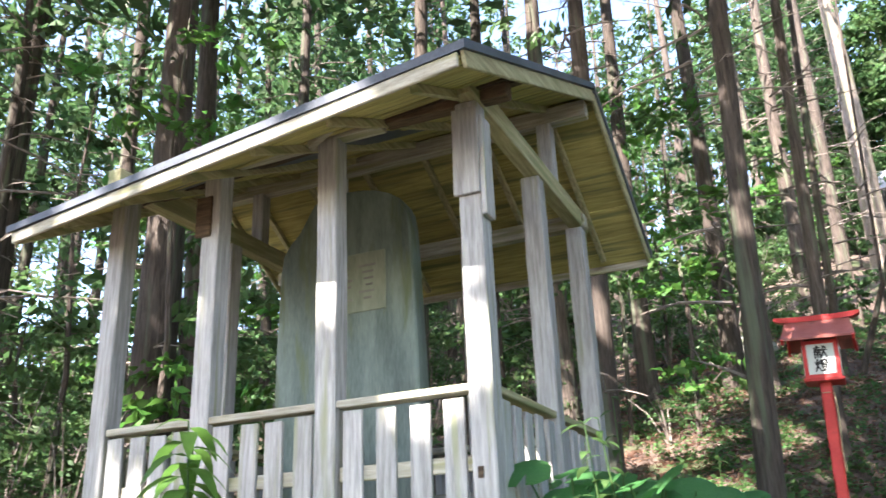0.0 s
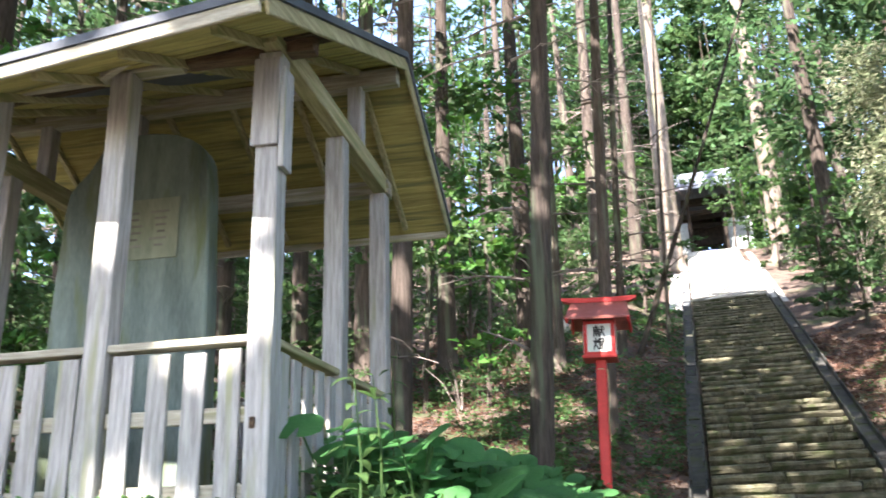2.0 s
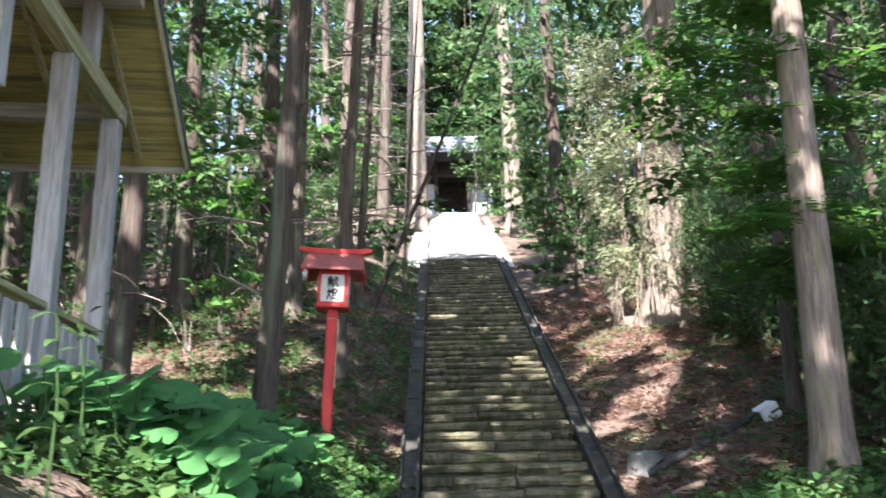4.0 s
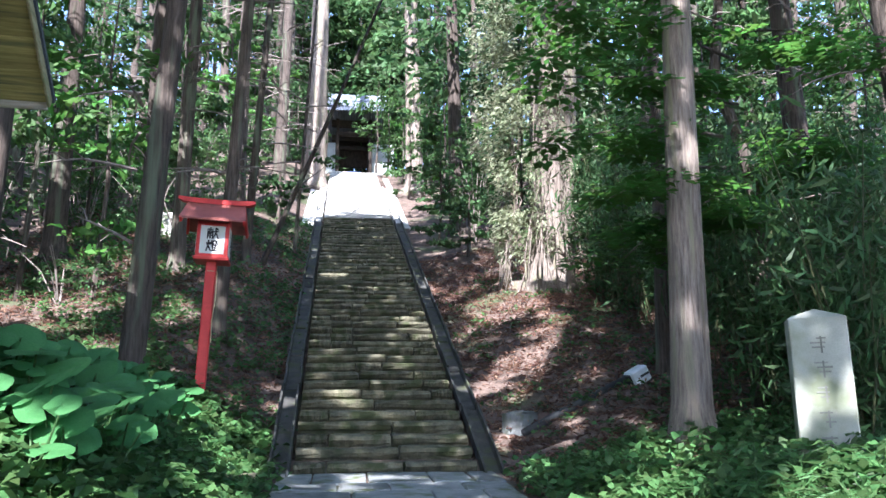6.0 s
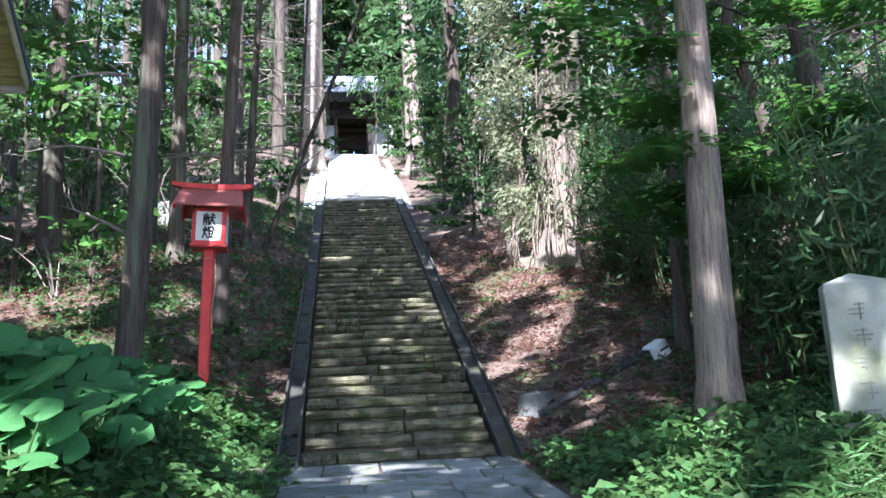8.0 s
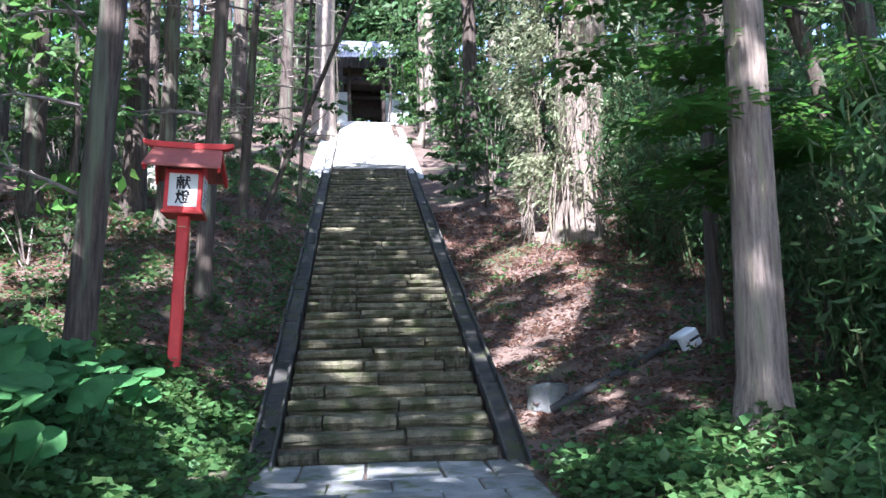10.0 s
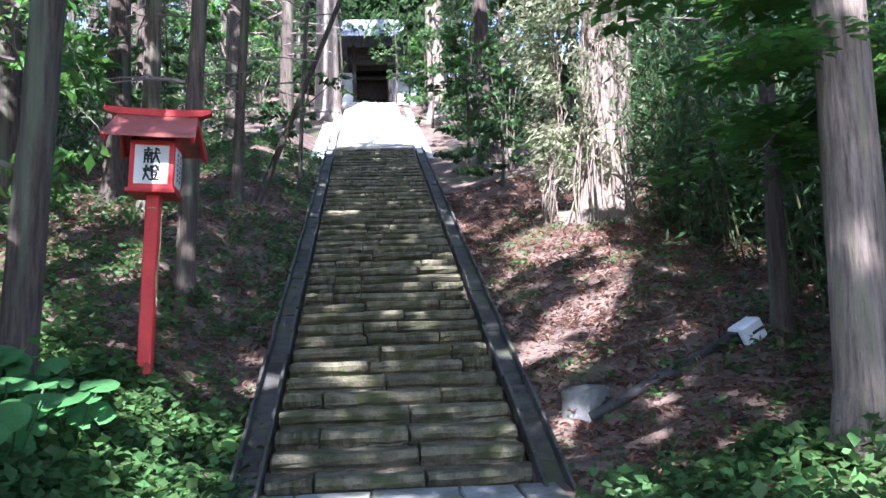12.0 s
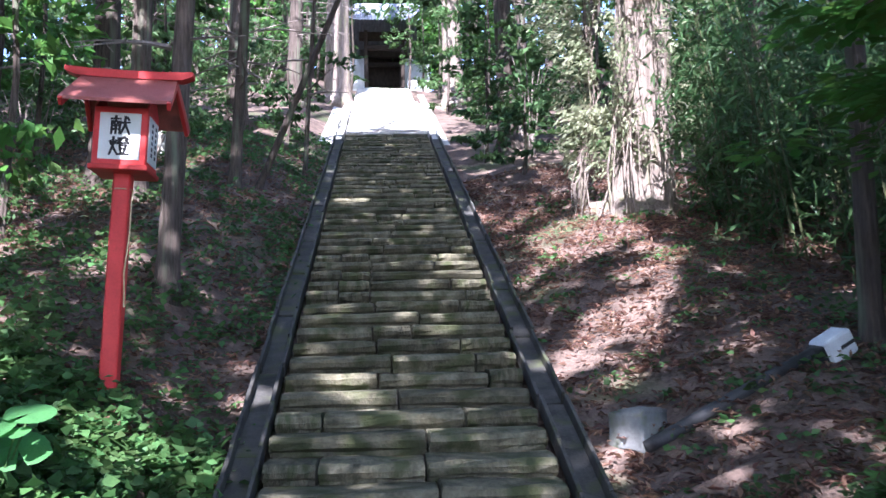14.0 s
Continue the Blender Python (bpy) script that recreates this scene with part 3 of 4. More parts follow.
# ---- gate at the head of the steps ----
def gate():
    y0, z0 = 30.0, centre_line(30.0) + 0.7
    root = thing("shrine_gate", pose(0.1, y0, z0) @ Matrix.Diagonal((0.5, 1, 0.95, 1)), "dark timber shrine gate with a grey tiled roof", "gate")
    for x in (-1.6, 1.6):
        for y in (0, 2.2):
            part("pillar", box((0.32, 0.32, 3.0), (x, y, 1.5), 0.02), TIMBER, root)
    for y in (0, 2.2):
        part("lintel", box((4.4, 0.28, 0.35), (0, y, 2.75), 0.02), TIMBER, root)
        part("tie", box((3.6, 0.2, 0.22), (0, y, 2.2), 0.02), TIMBER, root)
    for x in (-2.9, 2.9):
        part("side_wall", box((2.2, 0.14, 1.9), (x, 0.6, 0.95), 0.01), PLASTER, root, "pale plaster side wall")
    # added dark panel in place of the shade inside the gate
    part("rear_wall", box((3.4, 0.12, 1.7), (0, 2.6, 2.1), 0.01), TIMBER, root)
    part("step", box((4.6, 3.2, 1.1), (0, 1.1, -0.55), 0.02), GRANITE, root)
    part("curtain", box((1.5, 0.03, 0.5), (0.1, 2.5, 0.75), 0.01), BLUE, root, "blue cloth curtain")
    for s in (-1, 1):
        bm = bmesh.new()
        prof = [(1.1 + s * 2.6, 2.9), (1.1 + s * 1.7, 3.25), (1.1 + s * 0.8, 3.8), (1.1, 4.5)]
        for (ya, za), (yb, zb) in zip(prof, prof[1:]):
            for k in range(24):
                x0 = -3.4 + 0.27 * k
                v = [bm.verts.new(p) for p in ((x0, ya, za), (x0 + 0.2, ya, za + 0.06), (x0 + 0.27, ya, za), (x0 + 0.27, yb, zb), (x0 + 0.2, yb, zb + 0.06), (x0, yb, zb))]
                bm.faces.new((v[0], v[1], v[4], v[5]))
                bm.faces.new((v[1], v[2], v[3], v[4]))
        bmesh.ops.remove_doubles(bm, verts=bm.verts, dist=0.03)
        part("roof_slope", bm, TILE, root, "grey tiled roof slope")
    part("ridge", box((6.6, 0.3, 0.4), (0, 1.1, 4.6), 0.05), TILE, root)


gate()


# ---- trees ----
def trunk_line(h, lean, bend, seed, n=9):
    rng = random.Random(seed)
    return [Vector((lean[0] * k + bend * math.sin(k * 3 + seed) * h * 0.01, lean[1] * k + bend * math.cos(k * 2.4 + seed) * h * 0.01, h * k)) for k in [i / (n - 1) for i in range(n)]]


def trunk_bm(h, r, lean=(0, 0), bend=1.0, seed=0, flare=1.7, sides=14):
    pts = trunk_line(h, lean, bend, seed, 10)
    pts = [Vector((0, 0, -0.4))] + [pts[0]] + [pts[0].lerp(pts[1], 0.06), pts[0].lerp(pts[1], 0.2)] + pts[1:]
    rad = [r * flare * 1.1, r * flare, r * 1.25, r * 1.05] + [r * (1 - 0.075 * k) for k in range(1, 10)]
    return tube(pts, rad, sides, rough=0.05, seed=seed)


def limb_set(h, lo, hi, count, reach, seed, bm=None, droop=0.3):
    """Thin dead side branches, drooping and forked."""
    rng = random.Random(seed)
    bm = bmesh.new() if bm is None else bm
    for _ in range(count):
        z = h * rng.uniform(lo, hi)
        a = rng.uniform(0, 6.28)
        L = reach * rng.uniform(0.4, 1)
        p, d = Vector((0, 0, z)), Vector((math.cos(a), math.sin(a), rng.uniform(-0.1, 0.35)))
        pts = [p]
        for k in range(4):
            d = d + Vector((rng.uniform(-0.25, 0.25), rng.uniform(-0.25, 0.25), -droop * rng.uniform(0, 0.5)))
            p = p + d.normalized() * L / 4
            pts.append(p)
        tube(pts, [0.022, 0.017, 0.013, 0.009, 0.005], 4, bm)
        for k in (1, 2, 3):
            e = pts[k] + Vector((rng.uniform(-0.4, 0.4), rng.uniform(-0.4, 0.4), rng.uniform(-0.3, 0.15))) * L * 0.6
            tube([pts[k], pts[k].lerp(e, 0.5) + Vector((0, 0, 0.04)), e], [0.01, 0.007, 0.003], 3, bm)
    return bm


def spray_points(rng, centre, radius, count, droop=0.35):
    """Leaf places and directions in flattened sprays round a centre."""
    k = max(count // 14, 1)
    d = rng.normal(size=(k, 3)) * np.array([1, 1, 0.45])
    d /= np.linalg.norm(d, axis=1, keepdims=True)
    tips = np.asarray(centre) + d * np.asarray(radius) * rng.uniform(0.35, 1.0, size=(k, 1))
    rep = np.repeat(np.arange(k), 14)
    along = d[rep] + rng.normal(size=(len(rep), 3)) * 0.45
    along[:, 2] -= droop
    pts = tips[rep] + rng.normal(size=(len(rep), 3)) * np.asarray(radius) * np.array([0.16, 0.16, 0.07])
    return pts, along


def crown_mesh(name, h, lo, radius, count, size, material, seed, aspect=0.4, layers=9):
    rng = np.random.default_rng(seed)
    P, A = [], []
    for k in range(layers):
        f = k / (layers - 1)
        z = h * (lo + (1.02 - lo) * f)
        r = radius * (1 - 0.72 * f) * rng.uniform(0.75, 1.2)
        p, a = spray_points(rng, (rng.uniform(-0.3, 0.3), rng.uniform(-0.3, 0.3), z), (r, r, h * 0.07), int(count / layers * (1.4 - 0.8 * f)))
        P.append(p)
        A.append(a)
    P, A = np.concatenate(P), np.concatenate(A)
    return leaf_mesh(name, P, A, size * rng.uniform(0.6, 1.4, len(P)), aspect, material, rng)


VARIANTS = []
for i in range(6):
    h = 15 + 1.2 * i
    VARIANTS.append((h, mesh_of("trunk", trunk_bm(h, 0.17 + 0.02 * (i % 4), (random.uniform(-0.5, 0.5), random.uniform(-0.5, 0.5)), 1.0, i), BARK, True),
                     mesh_of("dead_twigs", limb_set(h, 0.1, 0.6, 34, 2.1, i), TWIG),
                     crown_mesh("crown", h, 0.5, 2.4, 1000, 0.36, CEDAR, i)))


def cedar(x, y, scale=1.0, kind=0, label="tall cedar with bare trunk and dead lower twigs", trunk=None):
    h, tr, dead, crown = VARIANTS[kind % 6]
    root = thing("cedar_tree", pose(x, y, land(x, y, False), 0, 0, (x * 57 + y * 91) % 360) @ Matrix.Diagonal((scale, scale, max(scale, 0.8), 1)), label, "tree", "forest cedars")
    part("trunk", trunk or tr, BARK, root)
    part("dead_twigs", dead, TWIG, root)
    if not sunny(x, y):
        part("crown", crown, CEDAR, root)
    return root


def sunny(x, y):
    """Where the tall trees stand bare-headed and let the sun down on the upper flight."""
    return y < -5 or -9 < x < 3.2 and 3.0 < y < 21 or -5 < x < -2 and -1 < y < 3


def special(x, y, r, h, label, lean=(0, 0), material=BARK, crown=True, low=0.55, sprays=1000, seed=0, flare=1.5, bend=0.6, branches=12, base=None):
    z = land(x, y, False) if base is None else base
    root = thing("cedar_tree", pose(x, y, z), label, "tree", "trees beside the steps")
    part("trunk", trunk_bm(h, r, lean, bend, seed, flare, 18), material, root, smooth=True)
    if branches:
        part("dead_twigs", limb_set(h, 0.1, 0.5, branches, 1.6, seed + 50), TWIG, root)
    if crown and (low < 0.5 or not sunny(x, y)):
        part("crown", crown_mesh("crown", h, low, 2.6, sprays, 0.34, CEDAR, seed + 9), CEDAR, root)
    return root


special(-2.68, -0.56, 0.13, 17, "slender cedar with grey-brown fissured bark by the lamp", (1.0, 0.0), seed=1, bend=0.25, flare=1.35)
special(-4.3, 7.0, 0.2, 18, "dark cedar trunk behind the lamp", (0.3, 0), seed=2)
special(-2.27, 3.0, 0.105, 16, "thin dark cedar behind the lamp", (0.9, 0.0), seed=3, bend=0.3)
special(-2.35, 7.4, 0.088, 14, "thin young cedar beside the steps", (0.75, 0), seed=4, bend=0.4)
special(-1.5, 10.0, 0.045, 12, "very thin sapling beside the steps", (0.5, 0), seed=5, crown=False)
special(-2.1, 7.8, 0.06, 9, "thin sapling leaning over the steps", (3.4, 0.5), seed=6, crown=False, flare=1.2, branches=8)
# paler bark puts part of this trunk's sunlit look into its colour
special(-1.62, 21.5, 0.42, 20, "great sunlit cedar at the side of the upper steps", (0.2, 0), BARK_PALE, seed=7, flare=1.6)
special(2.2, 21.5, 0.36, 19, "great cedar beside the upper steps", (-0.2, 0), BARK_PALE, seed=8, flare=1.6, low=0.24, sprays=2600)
special(2.6, 12.5, 0.21, 18, "dark cedar beside the upper steps", (0, 0), seed=9, low=0.25, sprays=2200)
special(3.68, 1.05, 0.09, 13, "thin cedar beside the bamboo grass", (0.5, 0), seed=10, branches=4, crown=False)
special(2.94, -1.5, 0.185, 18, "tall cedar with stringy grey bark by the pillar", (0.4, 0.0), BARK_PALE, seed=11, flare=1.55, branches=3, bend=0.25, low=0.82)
special(-4.4, 0.0, 0.15, 18, "reddish cedar trunk behind the pavilion", (0.2, 0), seed=12)
special(-9.6, -2.4, 0.3, 18, "thick cedar behind the pavilion", (0.2, 0), seed=13)
special(-11.8, 0.4, 0.27, 18, "dark cedar behind the pavilion", (0, 0), seed=14)
special(-12.6, -2.7, 0.24, 18, "grey cedar behind the pavilion", (0.5, 0), seed=15)
special(-7.6, 3.8, 0.16, 17, "slim cedar behind the pavilion", (0, 0), seed=16)
special(-5.7, 6.6, 0.2, 17, "grey cedar on the slope", (0, 0), seed=17)
special(-3.4, 6.0, 0.14, 17, "slim cedar on the slope", (0, 0), seed=18)


def vine_tree():
    """The thick leaning tree whose foot is wrapped in vines and suckers."""
    x, y = 3.5, 6.5
    root = thing("vine_clad_tree", pose(x, y, land(x, y, False) - 0.15), "thick old tree wrapped in pale vines and suckers", "tree")
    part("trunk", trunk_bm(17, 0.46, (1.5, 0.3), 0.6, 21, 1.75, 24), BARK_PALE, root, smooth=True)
    rng = random.Random(8)
    bm = bmesh.new()
    for k in range(26):
        a = rng.uniform(2.6, 5.6)
        pts = []
        for j in range(7):
            z = j * rng.uniform(0.45, 0.75)
            r = 0.86 - 0.1 * j + rng.uniform(-0.05, 0.14) if j < 4 else 0.56 + rng.uniform(0, 0.2)
            a += rng.uniform(-0.13, 0.13)
            pts.append(Vector((math.cos(a) * r + 0.02 * z, math.sin(a) * r, z - 0.15)))
        w = rng.uniform(0.006, 0.016)
        tube(pts, [w * (1 - 0.1 * j) for j in range(7)], 4, bm)
    part("vine_tangle", bm, BARK_PALE, root, "tangled pale vines")
    g = np.random.default_rng(8)
    n = 15000
    a = np.where(g.random(n) < 0.7, g.normal(3.6, 0.55, n), g.uniform(2.4, 6.2, n))
    z = 0.4 + 5.4 * g.random(n) ** 0.8
    r = 0.68 + 0.8 * g.random(n) ** 1.6 * np.minimum(z / 3, 1.1) + 0.12 * np.sin(z * 2.3 + a * 2)
    clump = np.array([noise.noise((p * 2.2, q * 1.3, 2)) > -0.02 for p, q in zip(a, z)])
    a, z, r = a[clump], z[clump], r[clump]
    n = len(a)
    P = np.stack([np.cos(a) * r, np.sin(a) * r, z], 1)
    A = np.stack([np.cos(a), np.sin(a), g.normal(size=n) * 0.5 - 0.5], 1) + g.normal(size=(n, 3)) * 0.4
    part("sucker_leaves", leaf_mesh("suckers", P, A, g.uniform(0.06, 0.17, n), 0.3, SUCKER, g), SUCKER, root, "narrow leaves of climbing suckers")
    part("crown", crown_mesh("crown", 17, 0.5, 3.0, 1500, 0.36, CEDAR, 77), CEDAR, root)


vine_tree()

# the wood around: trunks at random, clear of the steps, the path, the pavilion and the sunny upper flight
rng_f = random.Random(12)
spots = [(-2.68, -0.56), (-4.3, 7.0), (-2.27, 3.0), (-9.6, -2.4), (-11.8, 0.4), (3.5, 6.6), (2.94, -1.5), (-4.4, 0.0), (2.2, 21.5), (-1.62, 21.5)]


def open_ground(x, y):
    if abs(x) < 2.6 and -24 < y < 36:
        return True
    if -8.5 < x < -2 and -8.5 < y < 0.4:
        return True
    if 0 < x < 5 and -9 < y < 4:
        return True
    if -9.5 < x < 4 and -13 < y < -5:
        return True
    if 2.5 < x < 9.5 and 9 < y < 16:
        return True
    return False


count = 0
for _ in range(6000):
    x, y = rng_f.uniform(-34, 30), rng_f.uniform(-24, 46)
    gap = 2.1 if x < 0 else 2.3
    if open_ground(x, y) or any((x - a) ** 2 + (y - b) ** 2 < gap * gap for a, b in spots):
        continue
    spots.append((x, y))
    if x > 2 and y < 4 and rng_f.random() < 0.3:
        continue
    cedar(x, y, rng_f.uniform(0.65, 1.15), count)
    count += 1
    if count >= 230:
        break


# ---- high canopy added above and behind the path to throw dappled shade ----
def covered(x, y):
    """Whether the added boughs shade this spot of ground; need sets the sun patches by place."""
    if y > 14.8 and abs(x) < 4.5:
        return False
    n = noise.noise((x * 0.75, y * 0.75, 3)) + 0.6 * noise.noise((x * 1.9, y * 1.9, 9))
    need = -0.3
    if x < -2.3 and -8 < y < -1.5:
        need = 0.1
    elif -3.6 < x < -1.2 and -5.5 < y < -1.0:
        need = 0.05
    elif -3.6 < x < -1.2 and -1.0 <= y < 0.8:
        need = 0.0
    elif 1.3 < x < 4 and -6.5 < y < -2.6:
        need = 0.1
    elif 1.5 < x < 3.6 and 0.2 < y < 2.0:
        need = -0.15
    elif ((x - 2.5) / 0.75) ** 2 + ((y - 5.3) / 1.0) ** 2 < 1:
        need = 0.8
    elif ((x - 3.0) / 1.0) ** 2 + ((y - 2.6) / 1.2) ** 2 < 1:
        need = 0.02
    elif ((x - 2.2) / 0.9) ** 2 + ((y - 3.6) / 1.3) ** 2 < 1:
        need = -0.1
    elif 2.6 < x < 5.6 and 6.0 < y < 14:
        need = 0.7
    elif x > 3.9 and -3.0 < y < 8.0:
        need = -0.2
    elif x < -3 and y > 1:
        need = 0.0
    elif abs(x) < 1.3 and y > 4:
        need = -0.5
    elif abs(x) < 1.3:
        need = -0.42
    return n > need


def canopy():
    g = np.random.default_rng(41)
    stems = [(-10.5, -9.5), (-5.0, -15.0), (1.5, -14.5), (7.5, -10.0), (-12.5, -4.5), (9.5, -3.5), (-7.5, -13.0)]
    bins = [[] for _ in stems]
    for x, y in zip(g.uniform(-13, 12, 62000), g.uniform(-10.5, 17, 62000)):
        if not covered(x, y):
            continue
        up = land(x, y, False) + 10.5 + g.normal() * 0.9
        q = Vector((x, y, land(x, y, False))) + SUN * ((up - land(x, y, False)) / SUN.z)
        bins[min(range(len(stems)), key=lambda i: (stems[i][0] - q.x) ** 2 + (stems[i][1] - q.y) ** 2)].append(q)
    for i, ((x, y), pts) in enumerate(zip(stems, bins)):
        z = land(x, y, False)
        root = thing("shade_canopy_tree", pose(x, y, z), "tall broad-crowned tree, added out of view to shade the path", "tree", "trees behind the path")
        part("trunk", trunk_bm(13, 0.26, (0, 0), 0.8, 60 + i), BARK, root, smooth=True)
        if pts:
            P = np.array(pts) - np.array([x, y, z])
            A = g.normal(size=P.shape) * np.array([1, 1, 0.4])
            part("crown", leaf_mesh("crown", P, A, g.uniform(0.3, 0.62, len(P)), 0.5, BROAD, g, 0.5), BROAD, root)


canopy()


# ---- undergrowth ----
gen = np.random.default_rng(5)


def height_at(P):
    return np.array([land(x, y, False) for x, y in P])


def shrub(x, y, r, h, count, size, material, label, aspect=0.45, seed=0, name="shrub", flat=0.3):
    g = np.random.default_rng(seed)
    root = thing(name, pose(x, y, land(x, y, False) - 0.02), label, "shrub")
    bm = bmesh.new()
    rr = random.Random(seed)
    for k in range(7):
        a = rr.uniform(0, 6.28)
        e = Vector((math.cos(a) * r * 0.7, math.sin(a) * r * 0.7, h * rr.uniform(0.6, 1)))
        tube([(0, 0, -0.05), e * 0.5 + Vector((0, 0, h * 0.15)), e], [0.014, 0.01, 0.004], 4, bm)
    part("stem_cluster", bm, TWIG, root)
    P, A = [], []
    for k in range(6):
        c = (g.normal() * r * 0.4, g.normal() * r * 0.4, h * g.uniform(0.3, 0.85))
        p, a = spray_points(g, c, (r * 0.6, r * 0.6, h * 0.3), count // 6, 0.2)
        P.append(p)
        A.append(a)
    P, A = np.concatenate(P), np.concatenate(A)
    P[:, 2] = np.abs(P[:, 2])
    part("foliage", leaf_mesh("foliage", P, A, size * g.uniform(0.6, 1.4, len(P)), aspect, material, g, flat), material, root)
    return root


rs = random.Random(31)
k = 0
while k < 130:
    x, y = rs.uniform(-24, -3.4), rs.uniform(-4, 24)
    if -7.6 < x < -2.6 and y < 0.3:
        continue
    far = min(max((abs(x) + y) / 22, 0.5), 1.3)
    shrub(x, y, rs.uniform(0.7, 1.4), rs.uniform(0.8, 3.0), 420, 0.17 * far, rs.choice((BROAD, CEDAR, BROAD)), "leafy understorey shrub on the slope", seed=k)
    k += 1
while k < 190:
    x, y = rs.uniform(2.8, 17), rs.uniform(3, 24)
    if x < 5.2 and y < 9.5:
        continue
    shrub(x, y, rs.uniform(0.7, 1.3), rs.uniform(0.8, 2.8), 420, 0.17, rs.choice((BROAD, CEDAR)), "leafy understorey shrub on the slope", seed=k)
    k += 1


def understorey(x, y, h, r, count, size, material, seed):
    """A young tree with loose sprays from near the ground to its top."""
    g = np.random.default_rng(seed)
    root = thing("young_tree", pose(x, y, land(x, y, False) - 0.05), "young tree with loose green sprays among the trunks", "tree", "understorey trees")
    part("trunk", tube([(0, 0, -0.2), (0.1, 0.05, h * 0.35), (0.05, -0.1, h * 0.7), (0.1, 0, h)], [0.05, 0.04, 0.025, 0.008], 6), BARK, root)
    P, A = [], []
    for k in range(12):
        f = g.uniform(0.12, 1.0)
        c = (g.normal() * r * 0.55, g.normal() * r * 0.55, h * f)
        p, a = spray_points(g, c, (r * 0.6, r * 0.6, h * 0.07), count // 12, 0.3)
        P.append(p)
        A.append(a)
    P, A = np.concatenate(P), np.concatenate(A)
    part("crown", leaf_mesh("crown", P, A, size * g.uniform(0.6, 1.4, len(P)), 0.42, material, g, 0.3), material, root)


ru = random.Random(77)
k = 0
while k < 150:
    if k < 85:
        x, y = ru.uniform(-26, -4.2), ru.uniform(0.5, 30)
        if ru.random() < 0.25:
            x, y = ru.uniform(-22, -9), ru.uniform(-8, 2)
    elif k < 120:
        x, y = ru.uniform(3.4, 20), ru.uniform(7, 30)
    else:
        x, y = ru.uniform(-16, 16), ru.uniform(30, 44)
        if abs(x) < 3.2:
            continue
    understorey(x, y, ru.uniform(3.0, 8.0), ru.uniform(1.0, 1.7), 900, 0.2 if y < 12 else 0.26, ru.choice((BROAD, CEDAR, MAPLE, BROAD)), 300 + k)
    k += 1
for k in range(40):
    x, y = ru.uniform(-24, 24), ru.uniform(33, 50)
    understorey(x, y, ru.uniform(9, 15), 2.2, 900, 0.42, ru.choice((BROAD, CEDAR)), 700 + k)
for k in range(14):
    x, y = ru.uniform(-4.5, 4.5), ru.uniform(35, 43)
    understorey(x, y, ru.uniform(13, 19), 2.0, 1100, 0.42, ru.choice((BROAD, CEDAR)), 820 + k)
for k in range(12):
    x, y = ru.uniform(-6, 3), ru.uniform(34, 40)
    understorey(x, y, ru.uniform(16, 21), 2.3, 2000, 0.5, ru.choice((BROAD, CEDAR)), 850 + k)
for k in range(16):
    x, y = ru.uniform(4, 18), ru.uniform(12, 30)
    understorey(x, y, ru.uniform(8, 13), 2.0, 900, 0.36, ru.choice((BROAD, CEDAR)), 760 + k)
for x, y, h, s in ((2.0, 11.5, 3.2, 1), (-2.2, 12.5, 2.2, 2), (1.9, 19.5, 3.6, 3), (-2.3, 22.5, 4, 4), (2.0, 24, 4.5, 5), (2.4, 9.4, 1.6, 6), (2.9, 17.5, 6, 7), (-2.9, 20.5, 6, 8), (1.6, 27.5, 5, 9), (-2.0, 27.5, 5, 10), (1.0, 26.2, 4.6, 11), (-1.25, 26.6, 5, 12)):
    understorey(x, y, h, 0.8, 900, 0.16, BROAD if s % 2 else CEDAR, 900 + s)


def bamboo_thicket():
    """Tall bamboo grass: leaning canes with drooping narrow leaves."""
    g = np.random.default_rng(3)
    rr = random.Random(3)
    made = 0
    for _ in range(400):
        x, y = rr.uniform(3.1, 9.5), rr.uniform(-2.8, 6.5)
        if y > 2.5 and x < 3.4 + 0.33 * (y - 2.5) or (x - 3.5) ** 2 + (y - 6.5) ** 2 < 1.6 or x < 3.35 + max(0, 0.9 - abs(y - 1.2)) * 0.2 or (x < 4.0 and y < 0.6):
            continue
        h = rr.uniform(1.6, 4.2)
        root = thing("bamboo_clump", pose(x, y, land(x, y, False) - 0.03), "clump of dark bamboo grass with narrow drooping leaves", "bamboo", "bamboo grass thicket")
        bm = bmesh.new()
        P, A = [], []
        for c in range(4):
            a = rr.uniform(0, 6.28)
            e = Vector((math.cos(a) * h * 0.22 - 0.25, math.sin(a) * h * 0.2 - 0.15, h * rr.uniform(0.75, 1)))
            b0 = Vector((rr.uniform(-0.2, 0.2), rr.uniform(-0.2, 0.2), -0.05))
            mid = b0.lerp(e, 0.5) + Vector((0, 0, h * 0.12))
            tube([b0, mid, e], [0.012, 0.009, 0.004], 4, bm)
            t = g.uniform(0.05, 1, 130)[:, None]
            line = (1 - t) ** 2 * np.array(b0) + 2 * t * (1 - t) * np.array(mid) + t * t * np.array(e)
            P.append(line + g.normal(size=(130, 3)) * 0.24)
            A.append(g.normal(size=(130, 3)) + np.array([-0.4, -0.3, -0.7]))
        part("cane_cluster", bm, CANE, root)
        P, A = np.concatenate(P), np.concatenate(A)
        part("foliage", leaf_mesh("foliage", P, A, g.uniform(0.12, 0.3, len(P)), 0.16, BAMBOO, g), BAMBOO, root)
        made += 1
        if made >= 120:
            break


bamboo_thicket()


